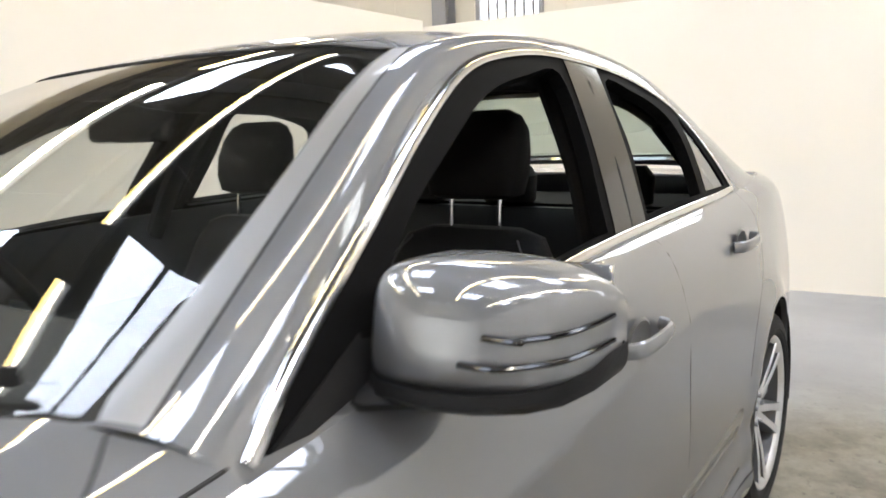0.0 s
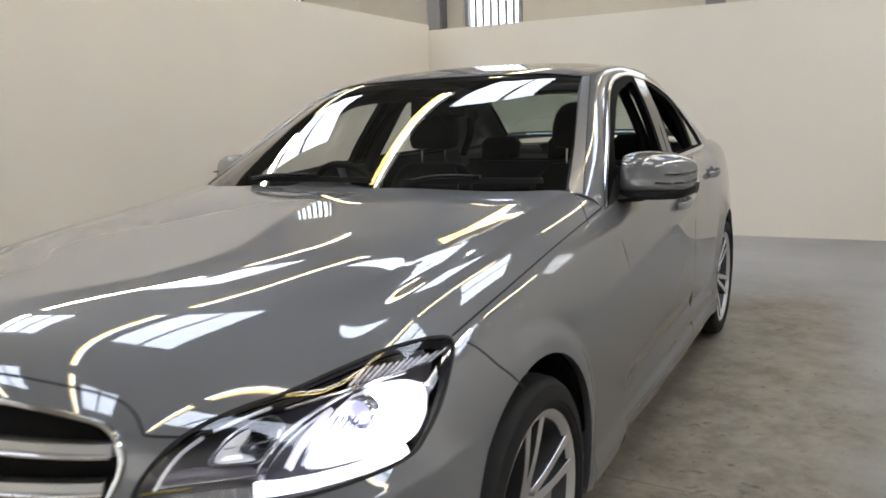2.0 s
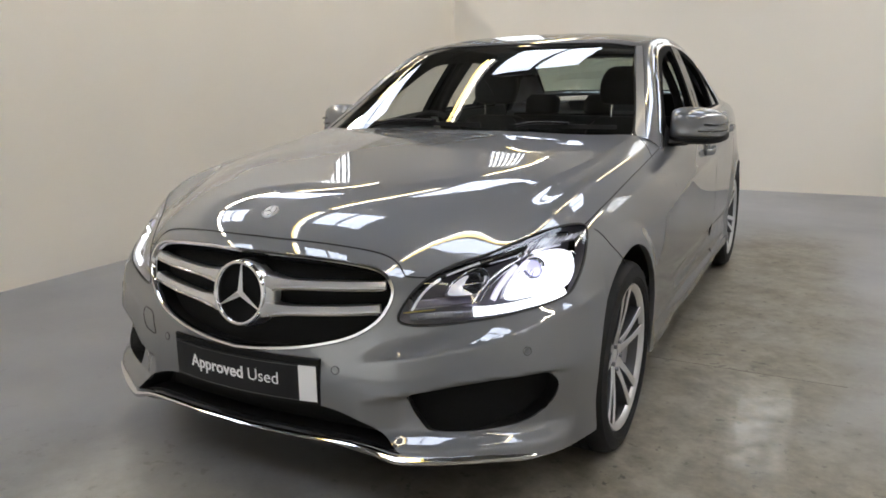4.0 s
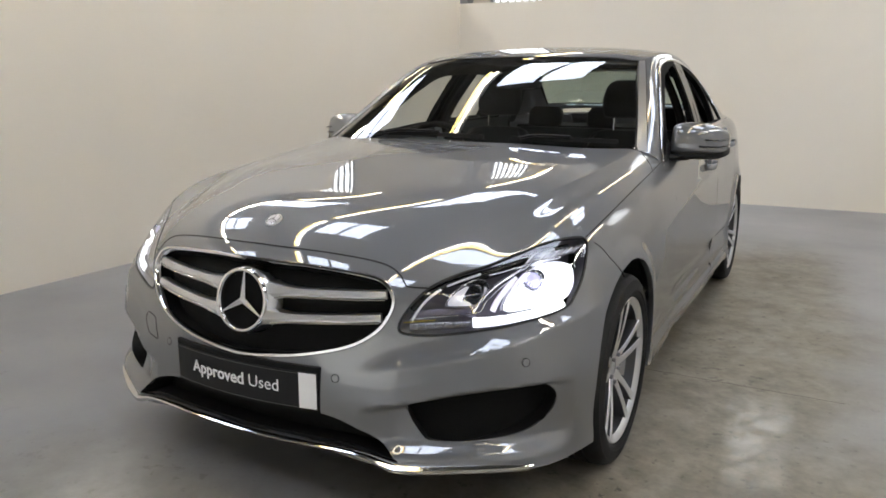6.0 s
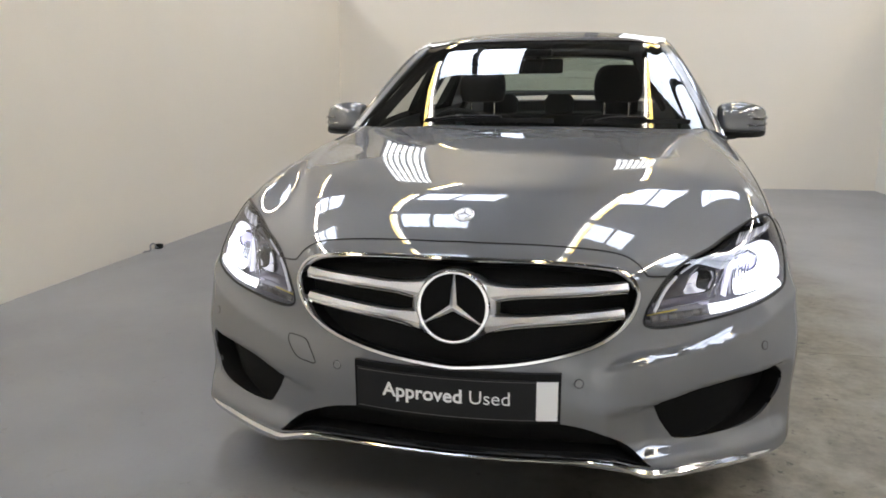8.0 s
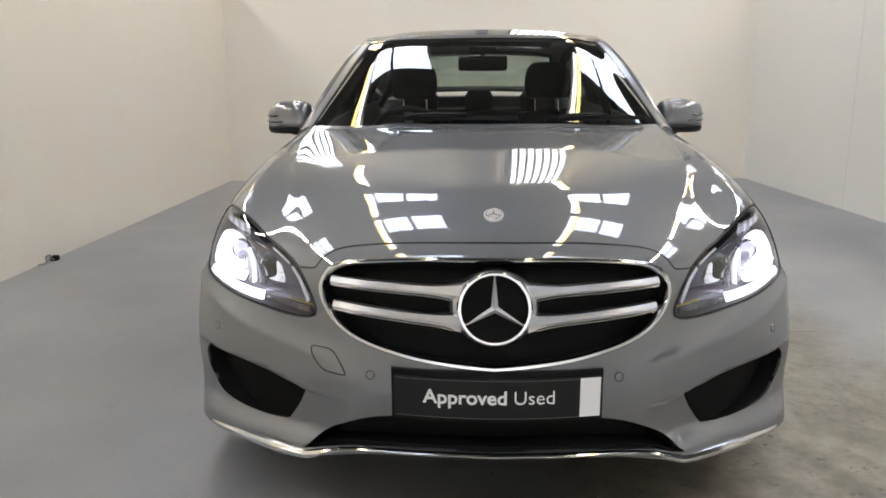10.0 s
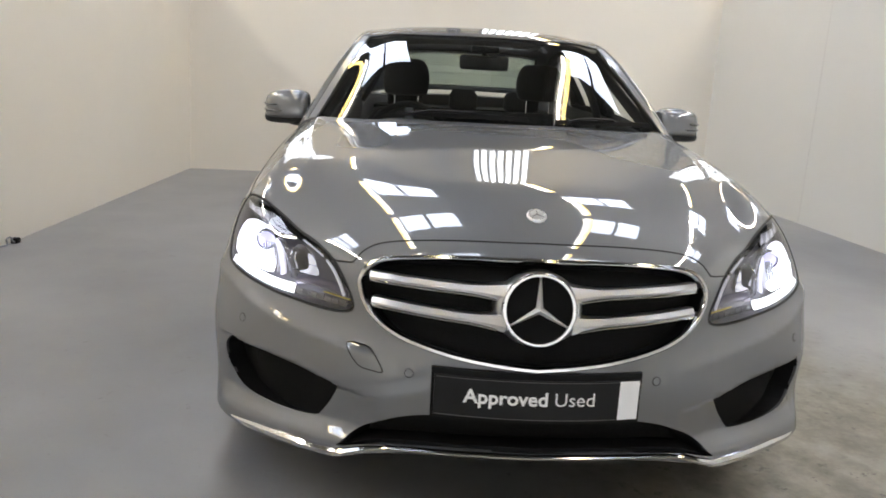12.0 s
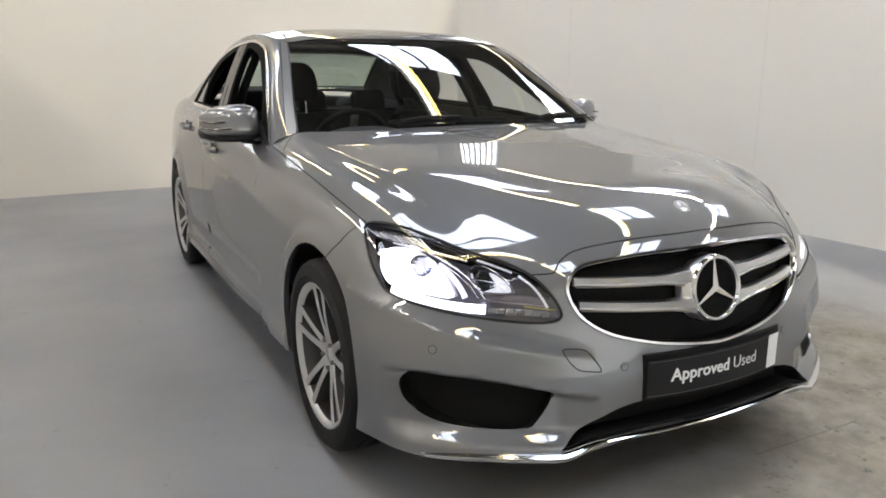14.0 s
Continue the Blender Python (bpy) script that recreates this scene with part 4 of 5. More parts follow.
# headlamps
HOUSING = mat("lamp_housing", (0.13, 0.125, 0.15), 0.3, 0.3)
# facets that reflect only: their highlights are put in as emission
GLOWFACET = mat("glowing_facet", (0.85, 0.85, 0.88), 0.22, 0.9, glow=(0.88, 0.90, 1.0), glow_power=0.9)
VIOLET = mat("grey_violet_housing", (0.27, 0.25, 0.32), 0.25, 0.5)
DIMSEG = mat("unlit_segment", (0.30, 0.30, 0.32), 0.18, 0.5)
SEGMENT = mat("clear_segment", (0.30, 0.31, 0.34), 0.12, 0.8)
# weak emission in place of light caught by the ribs
GLOWRIB = mat("glowing_rib", (0.7, 0.7, 0.73), 0.25, 0.8, glow=(0.84, 0.86, 1.0), glow_power=0.45)
GUIDE = mat("lit_guide_dim", (0.9, 0.9, 0.95), 0.25, glow=(0.76, 0.76, 1.0), glow_power=2.2)
PROJ = mat("projector_glass", (0.20, 0.19, 0.32), 0.1, 0.3, glow=(0.74, 0.73, 1.0), glow_power=2.2)
for side, faces_l in ((1, lamp_faces[0]), (-1, lamp_faces[1])):
    out = lamp_r if side > 0 else flip_u(lamp_r)
    bm2 = bmesh.new()
    p, n = FRONT.at(out), FRONT.normal(out)
    deep = n * np.array([0.35, 1, 0.35])
    deep /= np.linalg.norm(deep, axis=1, keepdims=True)
    a = [bm2.verts.new(v) for v in p - n * 0.004]
    c = [bm2.verts.new(v) for v in p - deep * 0.085]
    for i in range(len(a)):
        j = (i + 1) % len(a)
        bm2.faces.new((a[i], a[j], c[j], c[i]))
    lamp = panel("headlamp", bm_front, faces_l, FRONT, HOUSING, car, "lit twin-chamber headlamp under a clear lens", 0.0, offset=-0.085)
    part("lamp_wall", bm2, HOUSING, lamp)
    ln = panel("lens", bm_front, faces_l, FRONT, LENS, lamp, "clear lens", 0.0, offset=-0.001)
    ln.visible_shadow = False

    def on(x, z, d):
        """A place in the lamp, d behind the lens."""
        uv = front_uv([(x, z)], side)
        return FRONT.at(uv)[0] - FRONT.normal(uv)[0] * d

    def dish(name, outline, steps, material, label):
        """A hollow bowl that sinks behind its outline."""
        mid = outline.mean(0)
        b3 = bmesh.new()
        rings = [[b3.verts.new(on(*(mid + (q - mid) * k), dd)) for q in outline] for k, dd in steps]
        for r0, r1 in zip(rings[:-1], rings[1:]):
            for i in range(len(r0)):
                j = (i + 1) % len(r0)
                b3.faces.new((r0[i], r0[j], r1[j], r1[i]))
        b3.faces.new(rings[-1])
        bmesh.ops.recalc_face_normals(b3, faces=b3.faces)
        return part(name, b3, material, lamp, label)

    def strip(name, pts, half, d, material, label="", thick=.004):
        """A flat band along the lens, d behind it."""
        b3 = bmesh.new()
        line = smooth_line([on(x, z, d) for x, z in pts], 5)
        ups = [tuple(FRONT.normal(front_uv([(abs(q[0]), q[2])], side))[0]) for q in line]
        sweep(b3, line, [(-half, -thick), (half, -thick), (half * .9, 0), (half * .4, thick * .5), (-half * .4, thick * .5), (-half * .9, 0)], up=ups)
        return part(name, b3, material, lamp, label)

    def hoop(outline, d, r, material=REFLECTOR):
        b3 = bmesh.new()
        sweep(b3, [on(*q, d) for q in outline], ring_shape(r, r, 6), True, (0, -1, 0))
        part("bezel", b3, material, lamp)

    def barrel(name, x, z, d, profile, material, label):
        b3 = bmesh.new()
        lathe(b3, profile, 28, "y", tuple(on(x, z, d)))
        return part(name, b3, material, lamp, label)

    # outer chamber: the lit main reflector with its projector
    bowl = smooth_line([(.733, .648), (.734, .695), (.748, .735), (.775, .757), (.820, .766), (.855, .754), (.875, .722), (.879, .690), (.864, .666), (.79, .651)], 3, True)
    dish("main_reflector", bowl, ((1, .012), (.9, .022), (.72, .040), (.45, .056), (.12, .062)), LITBOWL, "lit main reflector")
    hoop(bowl, .012, .0016)
    barrel("projector_ring", .783, .726, .026, [(.020, .032), (-.004, .032), (-.009, .029), (-.006, .025), (.014, .024)], SEGMENT, "grey projector ring")
    barrel("projector", .783, .726, .026, [(.012, .0245), (-.003, .022), (-.010, .014), (-.013, .001)], PROJ, "violet-tinted projector lens")
    for x, z, a, c in ((.838, .706, 1.45, 1.25), (.795, .682, 1.6, .75)):
        b2 = bmesh.new()
        bmesh.ops.create_uvsphere(b2, u_segments=20, v_segments=10, radius=.021)
        b2.transform(Matrix.Translation(Vector(on(x, z, .026))) @ Matrix.Diagonal((a, 0.5, c, 1)))
        part("beam_spot", b2, BEAM, lamp, "lit beam source")
    for k in range(5):
        x = .744 + k * .009
        strip("reflector_rib", [(x, .672 + k * .001), (x + .001, .696), (x + .008, .722)], .0018, .020, SEGMENT)
    # thin glowing streaks drawn in the bowl for its reflections
    for x0, z0, x1, z1 in ((.800, .660, .806, .690), (.822, .664, .830, .690), (.846, .672, .853, .700), (.768, .656, .764, .690), (.812, .748, .808, .722), (.846, .742, .838, .722)):
        strip("reflector_rib", [(x0, z0), ((x0 + x1) / 2, (z0 + z1) / 2), (x1, z1)], .0013, .018, GUIDE)
    # violet-lit guide and the chrome arch between the chambers
    strip("light_guide", [(.706, .648), (.712, .676), (.724, .706), (.740, .731)], .008, .016, GUIDE, "violet-lit light guide")
    strip("light_guide", [(.726, .652), (.727, .680), (.734, .708)], .0035, .020, GLOWRIB, "dim light guide")
    strip("divider", [(.660, .646), (.670, .672), (.687, .701), (.712, .727), (.742, .748), (.780, .765), (.826, .776)], .0042, .009, REFLECTOR, "chrome dividing arch")
    strip("divider", [(.676, .644), (.688, .676), (.706, .705), (.732, .732)], .0024, .011, REFLECTOR, "chrome dividing arch")
    # inner chamber: a crescent, its shine put in as glow, round an unlit projector
    oval = smooth_line([(.592, .661), (.598, .686), (.618, .712), (.648, .728), (.671, .720), (.682, .703), (.676, .676), (.660, .661), (.628, .658)], 3, True)
    dish("inner_reflector", oval, ((1, .008), (.94, .016), (.7, .032), (.4, .044), (.1, .048)), SEGMENT, "oval grey inner reflector")
    hoop(oval, .008, .0022)
    crescent = smooth_line([(.597, .664), (.604, .688), (.622, .708), (.634, .712), (.630, .694), (.628, .678), (.640, .668), (.655, .664), (.625, .661)], 3, True)
    dish("inner_facet", crescent, ((1, .0145), (.9, .019), (.5, .023)), GLOWFACET, "crescent facet with its shine put in as glow")
    barrel("inner_bulb", .652, .700, .020, [(.022, .020), (.002, .020), (-.004, .017), (-.007, .001)], GLOSS, "unlit inner projector")
    barrel("inner_ring", .652, .700, .020, [(.004, .0235), (-.003, .023), (-.004, .0205), (.004, .020)], SEGMENT, "grey ring")
    strip("bezel", [(.604, .684), (.640, .688), (.678, .694)], .0016, .010, REFLECTOR)
    strip("inner_facet", [(.668, .668), (.676, .690), (.674, .710)], .0035, .018, GLOWFACET)
    # sliver along the upper inner edge, its highlight a glow; dark band above it
    strip("upper_line", [(.516, .622), (.530, .652), (.548, .682), (.572, .706)], .0038, .008, GLOWFACET, "inner edge line with its shine put in as glow")
    strip("upper_line", [(.584, .714), (.612, .727), (.648, .741)], .0030, .008, GLOWFACET)
    strip("divider", [(.671, .737), (.707, .747), (.754, .759), (.805, .774), (.850, .785)], .0028, .007, REFLECTOR, "chrome upper blade")
    strip("upper_band", [(.512, .650), (.550, .700), (.602, .729), (.662, .748), (.722, .772), (.786, .798), (.838, .803)], .009, .012, GLOSS, "gloss black upper band")
    strip("shelf", [(.520, .630), (.56, .640), (.62, .646), (.672, .640)], .012, .028, VIOLET, "grey-violet shelf under the inner lamp")
    strip("divider", [(.510, .624), (.56, .630), (.62, .635), (.672, .642)], .0016, .010, REFLECTOR)
    # lower light bar: lit from the outer corner inwards, then unlit segments
    xs = np.linspace(.664, .872, 15)
    base = np.interp(xs, [.66, .70, .75, .81, .872], [.6165, .6195, .627, .639, .655])
    for k in range(14):
        strip("light_guide", [(xs[k] + .0004, base[k]), ((xs[k] + xs[k + 1]) / 2, (base[k] + base[k + 1]) / 2), (xs[k + 1] - .0004, base[k + 1])], .0135 - .0002 * k, .010, DRL, "lit white light bar")
    for k in range(7):
        x = .512 + k * .0215
        strip("light_segment", [(x, .6015 + k * .0018), (x + .009, .6022 + k * .0018), (x + .019, .603 + k * .0018)], .0095, .014, DIMSEG, "unlit grey segment")
        strip("segment_edge", [(x + .020, .5965 + k * .0016), (x + .017, .604 + k * .0016), (x + .0165, .611 + k * .0016)], .0011, .010, REFLECTOR)
    strip("amber_strip", [(.496, .616), (.530, .6195), (.572, .6235)], .0018, .005, AMBER, "thin amber strip")
    # ribbed reflector in the upper corner; light from below put in as glow
    for k in range(12):
        x = .748 + k * .0095
        strip("reflector_rib", [(x, .764 + k * .0020), (x + .006, .776 + k * .0016), (x + .012, .789 + k * .0010)], .0024, .010, GLOWRIB if k % 3 else GLOWFACET)
    strip("glint", [(.848, .756), (.862, .752), (.874, .742)], .0016, .008, REFLECTOR)

# grille
grille_in = [f for f, c in zip(front_faces, inside(grille_uv, np.array([f.calc_center_median()[:2] for f in front_faces]))) if c]
lower_in = [f for f, c in zip(front_faces, inside(lower_uv, np.array([f.calc_center_median()[:2] for f in front_faces]))) if c]
MESHB = mat("grille_black", (0.006, 0.006, 0.006), 0.6, 0, bump=0.6, bump_scale=260, spec=0.15)
gr = panel("grille", bm_front, grille_in, FRONT, MESHB, car, "black grille with two silver bars and chrome surround", 0.0, offset=-0.055)


def edge_wall(name, out, depth, material, parent):
    b2 = bmesh.new()
    p, n = FRONT.at(out), FRONT.normal(out)
    a = [b2.verts.new(v) for v in p]
    c = [b2.verts.new(v) for v in p - n * depth]
    for i in range(len(a)):
        j = (i + 1) % len(a)
        b2.faces.new((a[i], a[j], c[j], c[i]))
    return part(name, b2, material, parent)


edge_wall("grille_wall", grille_uv, .056, BLACK, gr)
b2 = bmesh.new()
p, n = FRONT.at(grille_uv), FRONT.normal(grille_uv)
sweep(b2, p + n * 0.003, [(-.008, -.014), (.006, -.014), (.0065, -.001), (.004, .005), (-.003, .006), (-.007, .001)], True, [tuple(v) for v in n])
part("surround", b2, CHROME, gr, "polished chrome grille surround")


def on_front(x, z, d=0.0):
    s = 1 if x >= 0 else -1
    uv = front_uv([(abs(x), z)], 1)
    q = FRONT.at(uv)[0] - FRONT.normal(uv)[0] * d
    return np.array([q[0] * s, q[1], q[2]])


STAR = np.array([0, 0.048, 0.641])
RAKED = Matrix.Translation(Vector(STAR)) @ pose(0, 0, 0, -10) @ Matrix.Diagonal((1.045, 1, 1.045, 1)) @ Matrix.Translation(-Vector(STAR))
for s in (-1, 1):
    for (z0, z1, xe) in ((.681, .694, .444), (.606, .627, .437)):
        path, ks = [], []
        for t in np.linspace(0, 1, 15):
            x = .085 + (xe - .085) * t
            q = on_front(x * s, z0 + (z1 - z0) * t, .012)
            path.append(q)
            ks.append(1.0 + 1.1 * max(0, 1 - t * 3.4) ** 1.7)
        b2 = bmesh.new()
        sh = [(-.013, -.02), (-.013, 0), (-.010, .006), (.004, .010), (.012, .005), (.013, -.02)]
        sweep(b2, path, [(a * s, b) for a, b in sh], up=(0, -1, 0.15), scale=ks)
        part("bar", b2, SATIN, gr, "satin silver bar")
        b2 = bmesh.new()
        low = [q + np.array([0, -.010, -.011 * k]) for q, k in zip(path, ks)]
        sweep(b2, low[1:], ring_shape(.0045, .0045, 8), up=(0, -1, 0))
        part("bar_edge", b2, CHROME, gr, "chrome lower edge")
b2 = bmesh.new()
lathe(b2, [(.014, .0785), (-.002, .0795), (-.007, .083), (-.008, .087), (-.007, .0905), (-.002, .0938), (.010, .0945)], 64, "y", tuple(STAR))
b2.transform(RAKED)
ring = part("front_emblem", b2, CHROME, gr, "chrome ring with a three-armed star on black")
b2 = bmesh.new()
lathe(b2, [(.014, .001), (.014, .080)], 48, "y", tuple(STAR))
b2.transform(RAKED)
part("disc", b2, DULL, ring, "gloss black disc")
b2 = bmesh.new()
lathe(b2, [(.010, .0940), (.02, .096), (.032, .098), (.05, .099)], 48, "y", tuple(STAR))
b2.transform(RAKED)
part("collar", b2, BLACK, ring, "black collar")
b2 = bmesh.new()
rows = []
for a in np.linspace(0, 2 * math.pi, 65)[:-1]:
    k = .12 + .6 * abs(math.cos(a)) ** 3
    rows.append([b2.verts.new(((.093 + (r - .093) * k) * math.cos(a), STAR[1] + y, STAR[2] + (.093 + (r - .093) * k) * math.sin(a))) for y, r in ((.001, .0935), (.005, .101), (.013, .110), (.026, .117), (.045, .12))])
for r0, r1 in zip(rows, rows[1:] + rows[:1]):
    for j in range(4):
        b2.faces.new((r0[j], r0[j + 1], r1[j + 1], r1[j]))
bmesh.ops.recalc_face_normals(b2, faces=b2.faces)
b2.transform(RAKED)
part("flared_collar", b2, SATIN, ring, "satin silver collar where the bars meet the ring")


def star(bm, c, r, depth, tip_w=.0015, root=.17):
    """Three tapering arms with a raised ridge."""
    for k in range(3):
        a = math.pi / 2 + k * 2 * math.pi / 3
        d, sd = Vector((math.cos(a), 0, math.sin(a))), Vector((-math.sin(a), 0, math.cos(a)))
        c = Vector(c)
        tip = c + d * r
        w = r * root
        l, rr = c + d * (w * .3) + sd * w * .62, c + d * (w * .3) - sd * w * .62
        cv = bm.verts.new(c + Vector((0, -depth, 0)))
        tv = bm.verts.new(tip + Vector((0, -depth * 0.25, 0)))
        lv, rv = bm.verts.new(l), bm.verts.new(rr)
        lt, rt = bm.verts.new(tip + sd * tip_w), bm.verts.new(tip - sd * tip_w)
        b1 = bm.verts.new(c + Vector((0, depth * 0.3, 0)))
        for f in ((cv, lv, lt, tv), (cv, tv, rt, rv), (lv, b1, rt, lt), (b1, rv, rt)):
            try:
                bm.faces.new(f)
            except ValueError:
                pass
    bmesh.ops.recalc_face_normals(bm, faces=bm.faces)


b2 = bmesh.new()
star(b2, STAR + np.array([0, .002, 0]), .085, .012)
b2.transform(RAKED)
part("star", b2, mat("bright_star", (0.80, 0.80, 0.81), 0.38, 0.75), ring, "chrome star", smooth=False)

# bonnet badge
b2 = bmesh.new()
uvb = FRONT.find([(0, .205)], "xy", lambda g: g[:, :, 2] > .75)
c0, nb0 = FRONT.at(uvb)[0], Vector(FRONT.normal(uvb)[0])
lathe(b2, [(.004, .001), (.004, .018), (.006, .021), (.003, .0265), (-.003, .028)], 32, "z")
b2.transform(Matrix.Translation(Vector(c0)) @ nb0.to_track_quat("Z", "Y").to_matrix().to_4x4())
badge = part("bonnet_badge", b2, SATIN, car, "small round chrome bonnet badge")
b2 = bmesh.new()
star(b2, (0, 0, 0), .021, .002, .0006)
b2.transform(Matrix.Translation(Vector(c0) + nb0 * .0062) @ nb0.to_track_quat("Z", "Y").to_matrix().to_4x4() @ pose(0, 0, 0, -90))
part("star", b2, mat("badge_star", (.22, .22, .24), .3, .8), badge, "small grey star", smooth=False)
b2 = bmesh.new()
lathe(b2, [(.0045, .0005), (.0046, .0195)], 28, "z")
b2.transform(Matrix.Translation(Vector(c0)) @ nb0.to_track_quat("Z", "Y").to_matrix().to_4x4())
part("disc", b2, mat("badge_silver", (.78, .78, .80), .28, .9), badge, "bright silver disc")
b2 = bmesh.new()
for k in range(18):
    if k % 9 not in (3, 4):
        a = 2 * math.pi * (k + .5) / 18
        box(b2, -.0022, .0022, -.0010, .0010, 0, .0012, .0003, Matrix.Translation((.0215 * math.cos(a), .0215 * math.sin(a), .0052)) @ pose(0, 0, 0, 0, 0, math.degrees(a) + 60))
b2.transform(Matrix.Translation(Vector(c0)) @ nb0.to_track_quat("Z", "Y").to_matrix().to_4x4())
part("wreath", b2, DARK, badge, "dark wreath round the disc")

# lower grille, intakes, lip
lg = panel("lower_grille", bm_front, lower_in, FRONT, MESHB, car, "black lower air intake", 0.0, offset=-0.07)
edge_wall("intake_wall", lower_uv, .071, BLACK, lg)
sel = front_kind == 4
for s, side_ok, out in ((1, front_right, intake_r), (-1, ~front_right, flip_u(intake_r))):
    ins = [f for f, k in zip(front_faces, sel & side_ok) if k]
    it = panel("side_intake", bm_front, ins, FRONT, MESHB, car, "black mesh side air intake", 0.0, offset=-0.06)
    edge_wall("intake_wall", out, .061, MESHB, it)
LIP = smooth_line([(0, .012, .242), (.20, .020, .244), (.36, .036, .246), (.43, .048, .238), (.49, .062, .220), (.53, .078, .212), (.62, .125, .211), (.74, .205, .210), (.82, .268, .208), (.872, .335, .207)], 4)
LIP = np.concatenate([LIP[::-1] * [-1, 1, 1], LIP[1:]])
b2 = bmesh.new()
ks = [0.42 + 0.65 * min(1, max(0, (abs(q[0]) - .40) / .12)) for q in LIP]
sweep(b2, LIP, [(-.012, -.03), (.008, -.03), (.012, .002), (.006, .010), (-.004, .010), (-.011, .003)], up=(0, -1, 0.0), scale=ks)
part("front_lip", b2, CHROME, car, "polished chrome lower lip")
b2 = bmesh.new()
LIP2 = LIP[np.abs(LIP[:, 0]) < .80]
sweep(b2, LIP2 * [.97, 1, 1] + [0, .07, -.006], [(-.022, -.03), (.004, -.03), (.004, .045), (-.022, .045)], up=(0, -1, 0))
part("under_lip", b2, BLACK, car, "black under spoiler")

# number plate holder
b2 = bmesh.new()


def bent(bm, x0, x1, z0, z1, y0, y1, n=16, bevel=0.0):
    """A plate bent to the bumper."""
    rows = []
    for i in range(n + 1):
        x = x0 + (x1 - x0) * i / n
        b = .006 + .40 * x * x
        rows.append([bm.verts.new((x, y + b, z)) for y, z in ((y0, z0), (y0, z1), (y1, z1), (y1, z0))])
    for a, c in zip(rows[:-1], rows[1:]):
        for j in range(4):
            bm.faces.new((a[j], a[(j + 1) % 4], c[(j + 1) % 4], c[j]))
    bm.faces.new(rows[0][::-1])
    bm.faces.new(rows[-1])
    bmesh.ops.recalc_face_normals(bm, faces=bm.faces)


plate = thing("number_plate", "black dealer plate with white lettering on the bumper", "plate")
bent(b2, -.270, .284, .344, .482, .002, .035)
part("holder", b2, BLACK, plate, "black plastic plate holder", smooth=False)
b2 = bmesh.new()
bent(b2, -.262, .279, .353, .465, -.003, .004)
part("panel", b2, PLATE, plate, "satin black plate", smooth=False)
b2 = bmesh.new()
bent(b2, .223, .277, .356, .463, -.0042, .0)
part("end_band", b2, WHITE, plate, "white end band", smooth=False)
for z in (.3565, .4605):
    b2 = bmesh.new()
    bent(b2, -.258, .221, z - .0008, z + .0008, -.0036, .0)
    part("border_line", b2, TRIMG, plate, smooth=False)


def words(text, x0, x1, z, size, thick):
    cu = bpy.data.curves.new("words", "FONT")
    cu.body, cu.size, cu.offset, cu.extrude = text, size, thick, .0006
    cu.resolution_u = 4
    ob = bpy.data.objects.new("words", cu)
    scene.collection.objects.link(ob)
    me = bpy.data.meshes.new_from_object(ob.evaluated_get(bpy.context.evaluated_depsgraph_get()))
    bpy.data.objects.remove(ob)
    xs = [v.co.x for v in me.vertices]
    k = (x1 - x0) / (max(xs) - min(xs))
    base = min(xs)
    for v in me.vertices:
        x = x0 + (v.co.x - base) * k
        v.co = Vector((x, -.0042 - v.co.z + .006 + .40 * x * x, z + v.co.y))
    me.materials.append(WHITE)
    o = new("lettering", me)
    o.parent = plate
    return tagged(o, "white plate lettering")


words("Approved", -.187, .032, .3965, .053, .0011)
words("Used", .052, .156, .3965, .053, -.0002)

# parking sensors and tow cover
for s in (-1, 1):
    for x, z in ((.328, .454), (.811, .511)):
        uv = front_uv([(x, z)], s)
        q, nn = Vector(FRONT.at(uv)[0]), Vector(FRONT.normal(uv)[0])
        b2 = bmesh.new()
        lathe(b2, [(.0012, .0005), (.0016, .0095), (.0005, .0105), (-.002, .0105)], 24, "z")
        b2.transform(Matrix.Translation(q) @ nn.to_track_quat("Z", "Y").to_matrix().to_4x4())
        so = part("parking_sensor", b2, PAINT, car)
        b2 = bmesh.new()
        lathe(b2, [(-.002, .0105), (.0006, .0108), (.0006, .0125), (-.002, .0128)], 24, "z")
        b2.transform(Matrix.Translation(q) @ nn.to_track_quat("Z", "Y").to_matrix().to_4x4())
        part("ring", b2, DARK, so, "dark ring")
tow = front_uv(smooth_line([(.496, .509), (.47, .512), (.436, .507), (.418, .487), (.399, .455), (.403, .447), (.43, .450), (.460, .456), (.484, .480)], 3, True), -1)
seam("tow_cover_gap", FRONT, loop(tow), car, width=.0016)

# cowl, wipers
ck = np.array([FRONT.at([[u, 1.0]])[0] for u in np.linspace(FRONT.find([(-.78, 1.57)], "xy", lambda g: g[:, :, 2] > .8)[0][0], FRONT.find([(.78, 1.57)], "xy", lambda g: g[:, :, 2] > .8)[0][0], 41)])
b2 = bmesh.new()
rows = [[b2.verts.new(p + np.array(o)) for o in ((0, -.012, -.012), (0, .02, -.025), (0, .10, -.02), (0, .14, -.12))] for p in ck]
for a, c in zip(rows[:-1], rows[1:]):
    for j in range(3):
        b2.faces.new((a[j], a[j + 1], c[j + 1], c[j]))
part("cowl", b2, BLACK, car, "black plastic scuttle under the windscreen")
